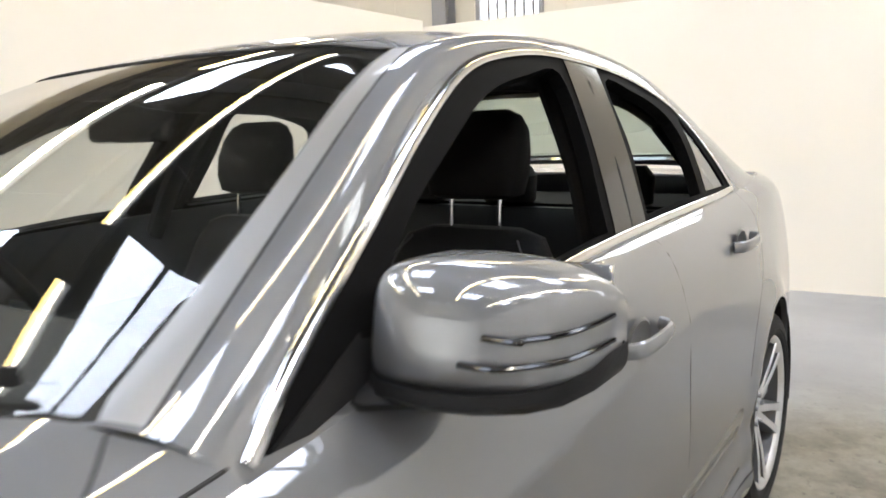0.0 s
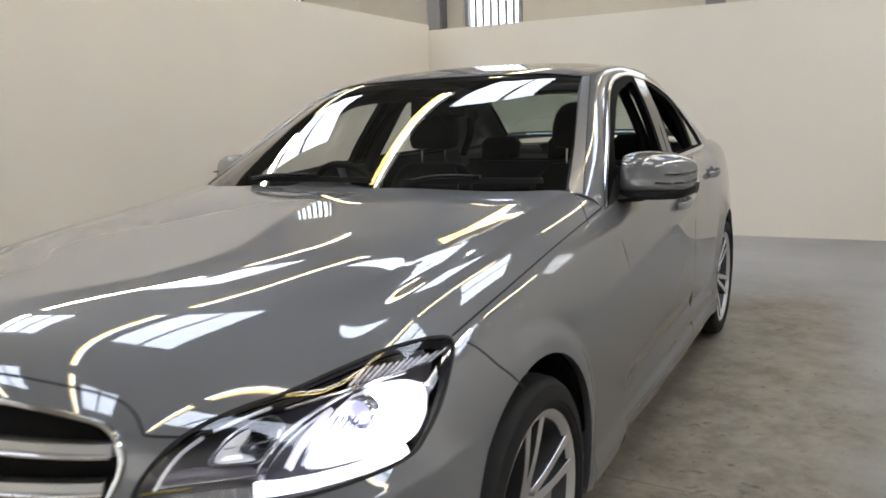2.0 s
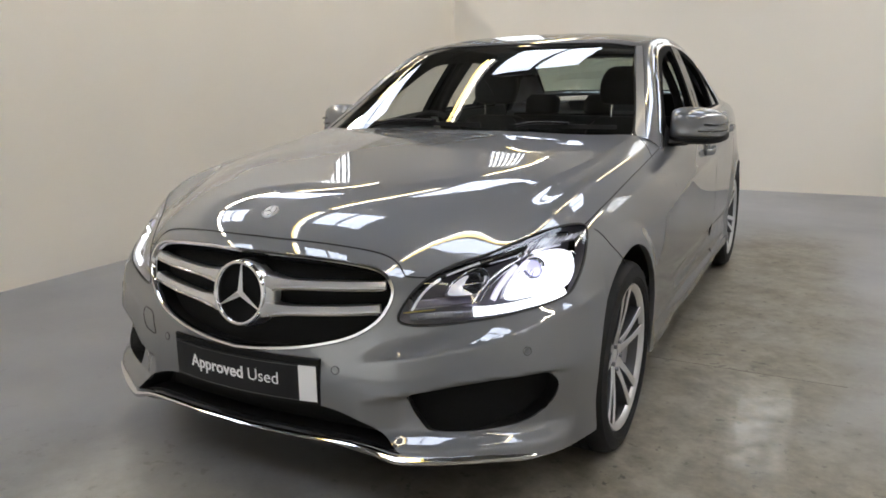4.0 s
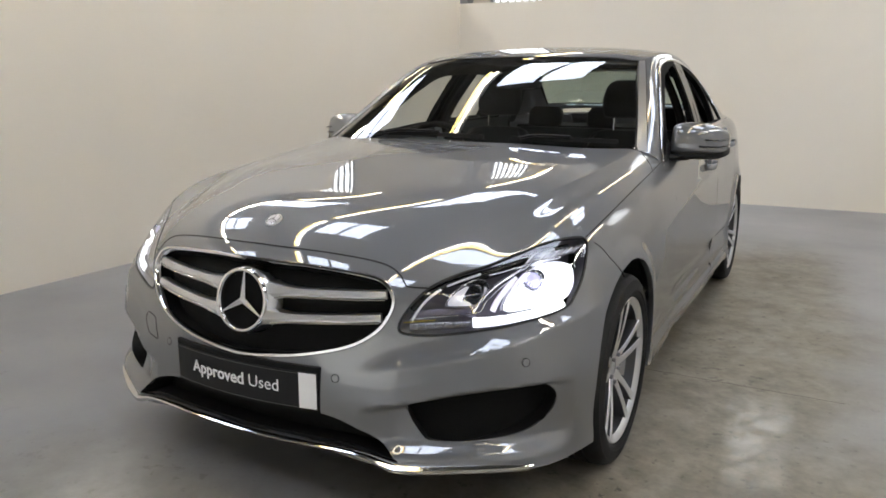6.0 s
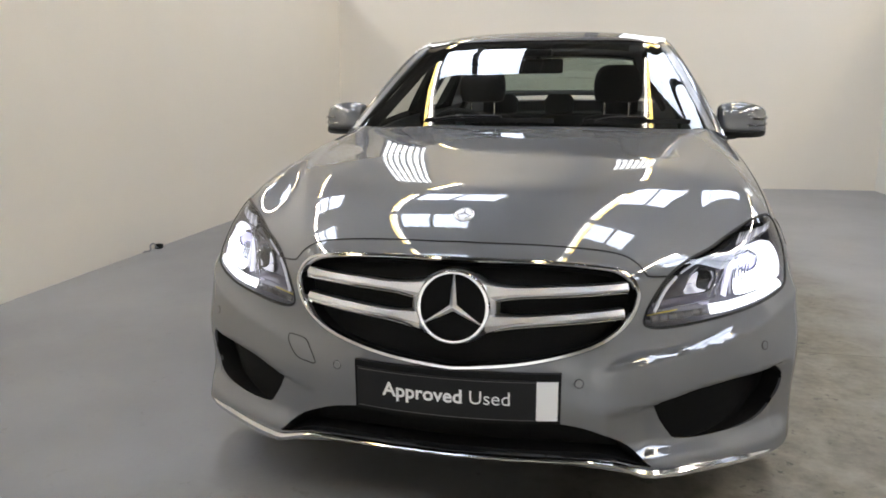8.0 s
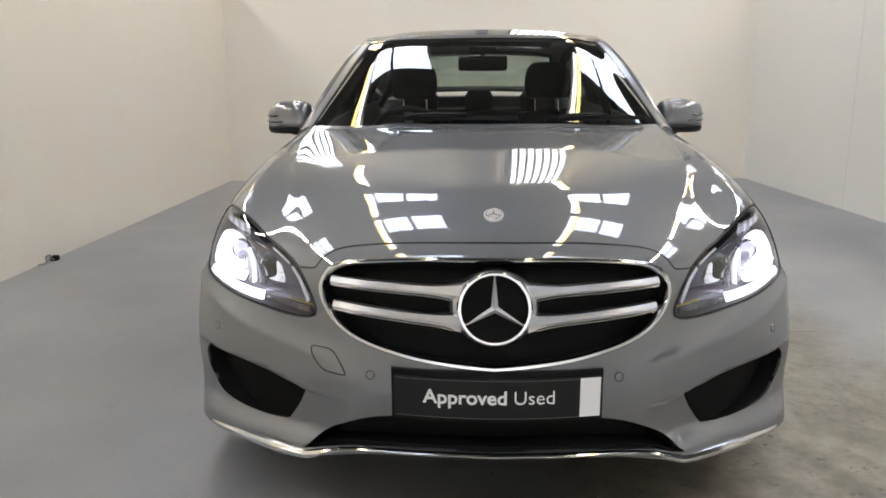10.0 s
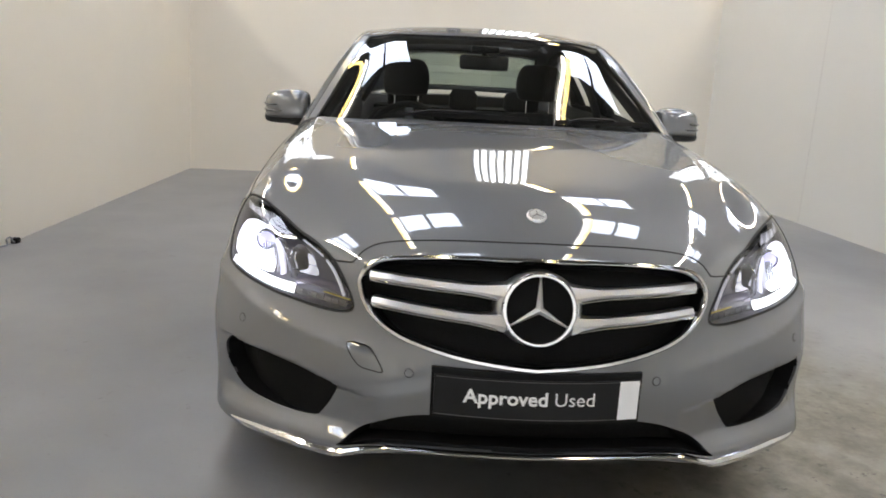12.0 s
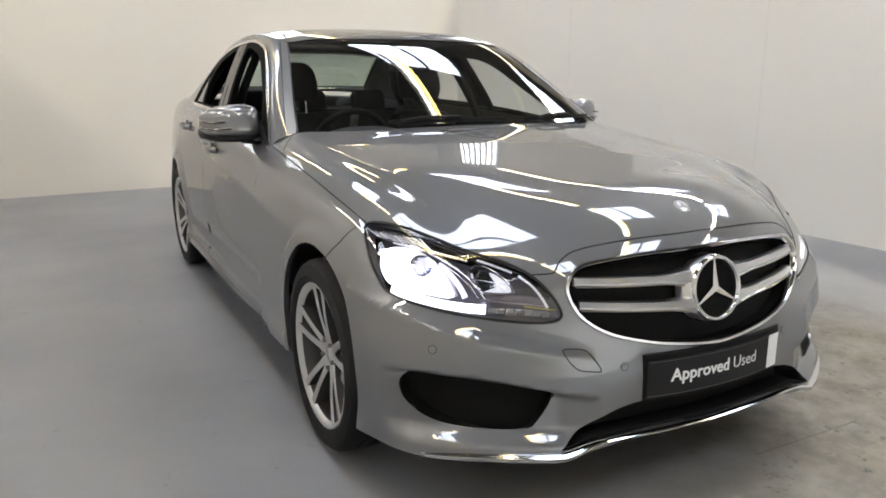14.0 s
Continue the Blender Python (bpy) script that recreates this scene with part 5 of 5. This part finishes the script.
for pts, nm in (([(-.42, 1.43, 1.015), (-.10, 1.41, 1.018), (.14, 1.405, 1.016)], "wiper"), ([(.26, 1.42, 1.012), (.50, 1.46, 1.013), (.70, 1.535, 1.010)], "wiper")):
    b2 = bmesh.new()
    sweep(b2, smooth_line([tuple(np.array(p) + (0, 0.020, .034)) for p in pts], 6), [(-.006, -.008), (.006, -.008), (.003, .010), (-.003, .010)])
    wo = part(nm, b2, BLACK, car, "black wiper blade")
    b2 = bmesh.new()
    a = np.array(pts[0])
    m = np.array(pts[1])
    sweep(b2, smooth_line([a + (.05, -.01, .040), (a + m) / 2 + (0, -.005, .052), m + (0, .010, .050)], 5), ring_shape(.009, .006, 8))
    part("arm", b2, BLACK, wo)
    b2 = bmesh.new()
    box(b2, -.02, .02, -.008, .008, -.006, .006, .004, Matrix.Translation(Vector(m + (.0, .015, .048))))
    part("joint", b2, BLACK, wo)

# door mirrors
for s in (-1, 1):
    rings = []
    secs = [(.850, 1.880, 1.965, .990, 1.080), (.854, 1.852, 1.985, .978, 1.098), (.872, 1.838, 2.0, .973, 1.110), (.915, 1.836, 2.02, .971, 1.115), (.970, 1.850, 2.04, .970, 1.110), (1.015, 1.878, 2.055, .971, 1.099), (1.042, 1.915, 2.06, .974, 1.085), (1.058, 1.965, 2.062, .980, 1.070), (1.064, 2.005, 2.06, .990, 1.056)]
    secs = [(x + .013 * min(1, (x - .84) / .08), y0, y1, z0, z1) for x, y0, y1, z0, z1 in secs]
    b2 = bmesh.new()
    m = 28
    for x, y0, y1, z0, z1 in secs:
        r = []
        for i in range(m):
            a = 2 * math.pi * i / m
            ca, sa = math.cos(a), math.sin(a)
            e = 0.55
            dy, dz = math.copysign(abs(ca) ** e, ca), math.copysign(abs(sa) ** e, sa)
            yy = (y0 + y1) / 2 + dy * (y1 - y0) / 2
            zz = (z0 + z1) / 2 + dz * (z1 - z0) / 2
            slant = .35 * (zz - z0) * max(0, -dy)
            r.append(b2.verts.new((x * s, yy + slant * .5, zz)))
        rings.append(r)
    for a, c in zip(rings[:-1], rings[1:]):
        for j in range(m):
            b2.faces.new((a[j], a[(j + 1) % m], c[(j + 1) % m], c[j]))
    b2.faces.new(rings[0][::-1])
    b2.faces.new(rings[-1])
    bmesh.ops.recalc_face_normals(b2, faces=b2.faces)
    bmesh.ops.subdivide_edges(b2, edges=b2.edges, cuts=1, use_grid_fill=True, smooth=0.6)
    mo = part("door_mirror", b2, PAINT, car, "silver door mirror on a black foot")
    b2 = bmesh.new()
    shell = []
    for x, y0, y1, z0, z1 in secs:
        ym, hy = (y0 + y1) / 2, (y1 - y0) / 2 + .001
        shell.append([b2.verts.new((x * s * 1.001, ym + hy * cy, z0 + (cz * .026) - .013)) for cy, cz in ((-.8, 0), (-1, .45), (-.97, 1), (.97, 1), (1, .45), (.8, 0))])
    for a, c in zip(shell[:-1], shell[1:]):
        for j in range(6):
            b2.faces.new((a[j], a[(j + 1) % 6], c[(j + 1) % 6], c[j]))
    b2.faces.new(shell[0][::-1])
    b2.faces.new(shell[-1])
    bmesh.ops.recalc_face_normals(b2, faces=b2.faces)
    part("lower_shell", b2, BLACK, mo, "black lower shell")
    b2 = bmesh.new()
    sweep(b2, [(s * .80, 1.85, .965), (s * .85, 1.865, .962), (s * .92, 1.90, .966)], ring_shape(.045, .018, 10))
    part("foot", b2, BLACK, mo, "black foot")
    b2 = bmesh.new()
    box(b2, .91, 1.058, 2.06, 2.066, .985, 1.09, .0, pose(0, 0, 0))
    b2.transform(Matrix.Diagonal((s, 1, 1, 1)))
    bmesh.ops.recalc_face_normals(b2, faces=b2.faces)
    part("mirror_glass", b2, CHROME, mo, "mirror glass", smooth=False)
    for z, x0 in ((1.040, .985), (1.012, .962)):
        b2 = bmesh.new()
        x0 += .013
        q = [(s * x0, 1.845 + (x0 - .958) * .5, z + .003), (s * (x0 + .035), 1.856 + (x0 - .958) * .5, z), (s * 1.033, 1.886, z), (s * 1.058, 1.922, z), (s * 1.073, 1.97, z + .002), (s * 1.079, 2.01, z + .004)]
        sweep(b2, smooth_line(q, 4), ring_shape(.0035, .0048, 8), up=(0, -1, 0))
        part("indicator", b2, GLOSS, mo, "dark smoked indicator strip")
    # triangular foot panel in the window's front corner
    b2 = bmesh.new()
    tri = [(1.70, .955), (1.90, 1.045), (1.93, 1.01), (1.90, .985), (1.75, .955)]
    lo = [b2.verts.new((s * (.868 - (z - .95) * .42), y, z)) for y, z in tri]
    hi = [b2.verts.new((s * (.845 - (z - .95) * .42), y, z)) for y, z in tri]
    b2.faces.new(lo)
    b2.faces.new(hi[::-1])
    for i in range(5):
        b2.faces.new((lo[i], lo[(i + 1) % 5], hi[(i + 1) % 5], hi[i]))
    bmesh.ops.recalc_face_normals(b2, faces=b2.faces)
    part("corner_panel", b2, BLACK, mo)

# door handles
for s, surf in ((1, FLANK), (-1, FLANK_L)):
    for dn, y0, z0 in (("front_door", 2.54, .868), ("rear_door", 3.40, .928)):
        uv = FLANK.find([(y0, z0)], "yz")
        q = surf.at(uv)[0]
        b2 = bmesh.new()
        pts = smooth_line([q + np.array([s * .004, -.095, -.002]), q + np.array([s * .030, -.07, 0]), q + np.array([s * .036, .0, .002]), q + np.array([s * .032, .075, .004]), q + np.array([s * .004, .105, .004])], 5)
        sweep(b2, pts, ring_shape(.016, .008, 10), up=(s, 0, 0))
        part("handle", b2, PAINT, side_door[dn, s], "silver pull handle with chrome edge")
        b2 = bmesh.new()
        lathe(b2, [(.002, .001), (.001, .03), (.004, .040), (.000, .047)], 28, "x")
        b2.transform(Matrix.Translation(Vector(q + np.array([s * .001, -.01, 0]))) @ Matrix.Diagonal((s, 1.35, .85, 1)))
        bmesh.ops.recalc_face_normals(b2, faces=b2.faces)
        part("handle_cup", b2, mat("cup", (.05, .05, .05), .3), side_door[dn, s], "dark handle recess")

# wheels
TYRE = [(-.105, .240), (-.118, .258), (-.122, .288), (-.114, .316), (-.092, .330)]
for k in (-.058, -.020, .020, .058):
    TYRE += [(k - .005, .3335), (k - .004, .3265), (k + .004, .3265), (k + .005, .3335)]
TYRE += [(.092, .330), (.108, .3215), (.114, .314), (.1155, .3125), (.1165, .306), (.122, .288), (.1225, .276), (.1205, .2745), (.1195, .268), (.117, .260), (.106, .250)]


def wheel_meshes():
    made = {}

    def keep(name, b, material, smooth=True, label=""):
        me = bpy.data.meshes.new(name)
        b.to_mesh(me)
        b.free()
        me.materials.append(material)
        me.polygons.foreach_set("use_smooth", [smooth] * len(me.polygons))
        if smooth:
            me.set_sharp_from_angle(angle=radians(35))
        made[name] = (me, label)

    b = bmesh.new()
    lathe(b, [(.100, .244), (.098, .236), (.08, .230), (.0, .220), (-.09, .215), (-.10, .240)], 64)
    keep("wheel", b, RIMDARK, label="five twin-spoke alloy wheel")
    b = bmesh.new()
    lathe(b, [(.096, .230), (.104, .236), (.112, .246), (.113, .251), (.106, .256)], 64)
    keep("rim_lip", b, ALLOY, label="bright rim lip")
    b = bmesh.new()
    lathe(b, TYRE, 72)
    keep("tyre", b, RUBBER, label="black low-profile tyre")
    wide = [1.7, 1.6, 1.4, 1.22, 1.08, 1.0, .96, .92, .90, .92, .96, 1.02, 1.12]
    for nm, m, shape, lab in (("spoke", RIMDARK, [(-.018, -.055), (.018, -.055), (.0140, .0045), (-.0140, .0045)], "grey alloy twin spoke"), ("spoke_face", ALLOY, [(-.0134, .004), (.0134, .004), (.0122, .0068), (-.0122, .0068)], "bright machined spoke face")):
        b = bmesh.new()
        for s in (-1, 1):
            path = [(.062, s * .013, .034), (.072, s * .0155, .07), (.088, s * .028, .145), (.099, s * .042, .239)]
            sweep(b, smooth_line(path, 4), shape, up=(1, 0, 0), scale=wide)
        keep(nm, b, m, label=lab)
    b = bmesh.new()
    lathe(b, [(.02, .060), (.062, .058), (.072, .050), (.072, .038), (.064, .036), (.064, .033), (.070, .031), (.074, .02), (.075, .001)], 40)
    keep("hub", b, ALLOY)
    b = bmesh.new()
    lathe(b, [(.0, .0075), (.012, .0075), (.013, .001)], 10)
    keep("bolt", b, STEEL)
    b = bmesh.new()
    lathe(b, [(.03, .06), (.03, .172), (.005, .172), (.005, .06)], 48, close=True)
    keep("brake_disc", b, DISC)
    b = bmesh.new()
    sweep(b, [(.035, .15 * math.cos(a), .15 * math.sin(a)) for a in np.linspace(-.5, .5, 9)], [(-.04, -.035), (.04, -.035), (.04, .035), (-.04, .035)], up=(1, 0, 0))
    keep("brake_caliper", b, STEEL)
    return made


WM = wheel_meshes()


def wheel(x, y, side, turn):
    def put(name, parent, m):
        me, lab = WM[name]
        o = new(name, me)
        o.parent = parent
        o.matrix_basis = m
        return tagged(o, lab)

    w = put("wheel", car, Matrix.Translation((x, y, .3335 + FZ)) @ pose(0, 0, 0 if side > 0 else 0, 0, 0, 0 if side > 0 else 180) @ pose(0, 0, 0, turn))
    put("tyre", w, Matrix())
    for k in range(5):
        put("spoke", w, pose(0, 0, 0, 72 * k))
        put("spoke_face", w, pose(0, 0, 0, 72 * k))
        put("bolt", w, pose(0, 0, 0, 72 * k + 36) @ pose(.074, .0, .05))
    put("hub", w, Matrix())
    put("rim_lip", w, Matrix())
    put("brake_disc", w, Matrix())
    put("brake_caliper", w, Matrix())


wheel(.832, .885, 1, 0)
wheel(-.832, .885, -1, 0)
wheel(.805, 3.784, 1, 30)
wheel(-.805, 3.784, -1, 55)

# wheel housings, floor pan and engine bay
for y0, nm in ((.888, "wheel_housing"), (3.784, "wheel_housing")):
    for s in (-1, 1):
        b2 = bmesh.new()
        n = 24
        ang = np.linspace(-.25, math.pi + .25, n)
        rows = []
        for xx in (.925, .55):
            rows.append([b2.verts.new((s * (xx if xx < .9 else .918), y0 + .372 * math.cos(a), .335 + .372 * math.sin(a))) for a in ang])
        for j in range(n - 1):
            b2.faces.new((rows[0][j], rows[0][j + 1], rows[1][j + 1], rows[1][j]))
        b2.faces.new(rows[1])
        part(nm, b2, BLACK, car, "black wheel arch liner", smooth=False)
part("floor_pan", boxed(-.80, .80, .52, 4.7, .120, .20), BLACK, car, smooth=False)
b2 = bmesh.new()
tray = [(-.80, .42), (-.62, .22), (-.40, .15), (.40, .15), (.62, .22), (.80, .42), (.80, .54), (-.80, .54)]
lo, hi = [[b2.verts.new((x, y, z)) for x, y in tray] for z in (.172, .186)]
b2.faces.new(lo[::-1])
b2.faces.new(hi)
for i in range(8):
    b2.faces.new((lo[i], lo[(i + 1) % 8], hi[(i + 1) % 8], hi[i]))
part("undertray", b2, BLACK, car, smooth=False)
part("bulkhead", boxed(-.78, .78, 1.42, 1.46, .2, .90), BLACK, car, smooth=False)
part("crash_beam", boxed(-.42, .42, .22, .26, .2, .56), BLACK, car, smooth=False)

# boot and tail
tail = [[(x, 4.20, 1.076 - .02 * (abs(x) / .7) ** 2), (x, 4.5, 1.070 - .02 * (abs(x) / .7) ** 2), (x * .96, 4.78 - .1 * (abs(x) / .7) ** 3, 1.045 - .015 * (abs(x) / .7) ** 2), (x * .93, 4.86 - .14 * (abs(x) / .7) ** 3, .98), (x * .96, 4.88 - .16 * (abs(x) / .7) ** 3, .70), (x * .96, 4.86 - .16 * (abs(x) / .7) ** 3, .26)] for x in np.linspace(-.60, .60, 9)]
TAIL = Surf(tail, 61, 61)
tg = uv_grid(np.linspace(0, 1, 31), np.linspace(0, 1, 31))
panel("boot_lid", tg, list(tg.faces), TAIL, PAINT, car, "silver boot lid and tail", 0.01, 1.0 if TAIL.normal([[.5, .2]])[0][2] > 0 else -1.0)

# ---------------- cabin ----------------
LINING = mat("dark_lining", (.010, .010, .0105), .85, 0, .15, 60, spec=0.2)


def padded(name, x0, x1, y0, y1, z0, z1, material, parent, m=None, bevel=.03, label=""):
    b = bmesh.new()
    box(b, x0, x1, y0, y1, z0, z1, bevel, m)
    return part(name, b, material, parent, label)


rg = uv_grid(np.linspace(.17, .83, 31), np.linspace(.36, .70, 25))
panel("headlining", rg, list(rg.faces), CABIN, LINING, car, "dark roof lining", 0.0, offset=-.03)
for s in (-1, 1):
    b = bmesh.new()
    rows = []
    for y in np.linspace(1.62, 3.75, 16):
        q = belt_at(y)
        rows.append([b.verts.new((s * x, y, z)) for x, z in ((q[0] - .012, q[2] - .004), (q[0] - .06, q[2] + .004), (q[0] - .085, q[2] - .06), (q[0] - .06, q[2] - .25), (q[0] - .10, q[2] - .30), (q[0] - .06, .35))])
    for a, c in zip(rows[:-1], rows[1:]):
        for j in range(5):
            b.faces.new((a[j], a[j + 1], c[j + 1], c[j]))
    bmesh.ops.recalc_face_normals(b, faces=b.faces)
    part("door_card", b, DASH, car, "black door lining")
    # inner side of the pillars
    for pts in ([(.765, 1.70, .99), (.68, 2.0, 1.16), (.60, 2.28, 1.315), (.58, 2.5, 1.36), (.57, 2.85, 1.372), (.565, 3.35, 1.345), (.58, 3.68, 1.26)], [(.765, 2.70, .95), (.70, 2.76, 1.15), (.585, 2.84, 1.36)], [(.58, 3.62, 1.27), (.64, 3.72, 1.15), (.72, 3.78, 1.02)]):
        b = bmesh.new()
        sweep(b, smooth_line([(s * x, y, z) for x, y, z in pts], 5), ring_shape(.035, .022, 10), up=(s, 0, .3))
        part("pillar_lining", b, LINING, car)
part("cabin_floor", boxed(-.76, .76, 1.46, 3.9, .21, .25), LINING, car, smooth=False)

# dashboard: a section drawn across the car, with a hood over the dials
b = bmesh.new()
rows = []
for x in np.linspace(-.76, .76, 33):
    bump = .035 * math.exp(-((x + .37) / .17) ** 4)
    arc = -.10 * (1 - (x / .76) ** 2)
    rows.append([b.verts.new((x, y + arc * k, z + bump * q)) for y, z, k, q in ((1.56, .965, 1, 0), (1.70, .972, .8, .3), (1.86, .975, .4, 1), (1.93, .955, .2, 1), (1.945, .915, .2, .8), (1.90, .85, .2, 0), (1.93, .74, .2, 0), (1.85, .62, 0, 0))])
for a, c in zip(rows[:-1], rows[1:]):
    for j in range(7):
        b.faces.new((a[j], a[j + 1], c[j + 1], c[j]))
bmesh.ops.recalc_face_normals(b, faces=b.faces)
part("dashboard", b, DASH, car, "dark grey dashboard")
padded("centre_console", -.13, .13, 1.9, 2.75, .25, .62, DASH, car)
sw = Matrix.Translation((-.37, 2.03, .905)) @ pose(0, 0, 0, -62)
b = bmesh.new()
sweep(b, [sw @ Vector((.188 * math.cos(a), .188 * math.sin(a), 0)) for a in np.linspace(0, 2 * math.pi, 41)[:-1]], ring_shape(.016, .016, 10), True, tuple(sw.to_3x3() @ Vector((0, 0, 1))))
st = part("steering_wheel", b, SEAT, car, "black three-spoke steering wheel")
b = bmesh.new()
box(b, -.07, .07, -.06, .06, -.03, .03, .02, sw)
part("airbag_cover", b, DASH, st)
for a in (0, math.pi, -math.pi / 2):
    b = bmesh.new()
    sweep(b, [sw @ Vector((.05 * math.cos(a), .05 * math.sin(a), 0)), sw @ Vector((.185 * math.cos(a), .185 * math.sin(a), .0))], ring_shape(.02, .008, 8), up=tuple(sw.to_3x3() @ Vector((0, 0, 1))))
    part("spoke", b, SATIN, st)


def loft(b, secs, m, e=.5, n=24):
    """A padded body through rounded-box sections of (z, y centre, half width, half depth)."""
    rings = []
    for z, y, w, d in secs:
        r = []
        for i in range(n):
            a = 2 * math.pi * i / n
            ca, sa = math.cos(a), math.sin(a)
            r.append(b.verts.new(m @ Vector((math.copysign(abs(ca) ** e, ca) * w, y + math.copysign(abs(sa) ** e, sa) * d, z))))
        rings.append(r)
    for a, c in zip(rings[:-1], rings[1:]):
        for j in range(n):
            b.faces.new((a[j], a[(j + 1) % n], c[(j + 1) % n], c[j]))
    b.faces.new(rings[0][::-1])
    b.faces.new(rings[-1])
    bmesh.ops.recalc_face_normals(b, faces=b.faces)


def front_seat(x):
    m = Matrix.Translation((x, 0, 0))
    b = bmesh.new()
    loft(b, [(.46, 2.66, .22, .05), (.50, 2.66, .255, .075), (.66, 2.70, .262, .07), (.82, 2.745, .25, .065), (.94, 2.785, .225, .055), (1.0, 2.805, .19, .045), (1.02, 2.81, .13, .03)], m)
    seat = part("front_seat", b, SEAT, car, "black leather front seat with chrome headrest posts")
    b = bmesh.new()
    loft(b, [(z + .030, y, w, d) for z, y, w, d in ((1.060, 2.82, .09, .03), (1.070, 2.82, .125, .045), (1.115, 2.822, .137, .053), (1.17, 2.83, .138, .053), (1.225, 2.845, .128, .045), (1.26, 2.855, .105, .033), (1.275, 2.86, .07, .02))], m)
    part("headrest", b, SEAT, seat, "black padded headrest")
    for dx in (-.07, .07):
        b = bmesh.new()
        sweep(b, [(x + dx, 2.81, 1.0), (x + dx, 2.82, 1.14)], ring_shape(.0065, .0065, 10))
        part("post", b, CHROME, seat, "chrome post")
    b = bmesh.new()
    box(b, -.25, .25, 2.08, 2.64, .33, .50, .05, m)
    part("cushion", b, SEAT, seat)
    for dx in (-.20, .20):
        b = bmesh.new()
        sweep(b, smooth_line([(x + dx, 2.625, .55), (x + dx, 2.655, .75), (x + dx * .95, 2.715, .93), (x + dx * .75, 2.755, 1.0)], 4), ring_shape(.0025, .0025, 6), up=(1, 0, 0))
        part("stitching", b, DASH, seat)


front_seat(.40)
front_seat(-.40)
b = bmesh.new()
loft(b, [(.50, 3.50, .66, .06), (.56, 3.52, .68, .08), (.80, 3.60, .68, .07), (.94, 3.66, .66, .06), (.98, 3.68, .62, .03)], Matrix())
bench = part("rear_bench", b, SEAT, car, "black leather rear bench with three headrests")
padded("cushion", -.68, .68, 3.0, 3.5, .32, .52, SEAT, bench, bevel=.05)
for x, w in ((-.42, .125), (0, .10), (.42, .125)):
    b = bmesh.new()
    loft(b, [(.985, 3.70, w * .8, .03), (1.0, 3.70, w, .045), (1.09, 3.715, w, .045), (1.125, 3.725, w * .75, .03)], Matrix.Translation((x, 0, 0)))
    part("headrest", b, SEAT, bench)
part("rear_shelf", boxed(-.64, .64, 3.70, 4.22, .97, .99), LINING, car, smooth=False)
# inner mirror and camera box
b = bmesh.new()
box(b, -.125, .125, -.02, .02, -.037, .037, .018, Matrix.Translation((0, 2.15, 1.288)) @ pose(0, 0, 0, -8))
im = part("inner_mirror", b, GLOSS, car, "black rear-view mirror")
b = bmesh.new()
sweep(b, [(0, 2.15, 1.31), (0, 2.16, 1.36)], ring_shape(.012))
part("stalk", b, BLACK, im)
b = bmesh.new()
box(b, -.07, .07, 2.08, 2.20, 1.335, 1.37, .012)
part("sensor_box", b, BLACK, im)
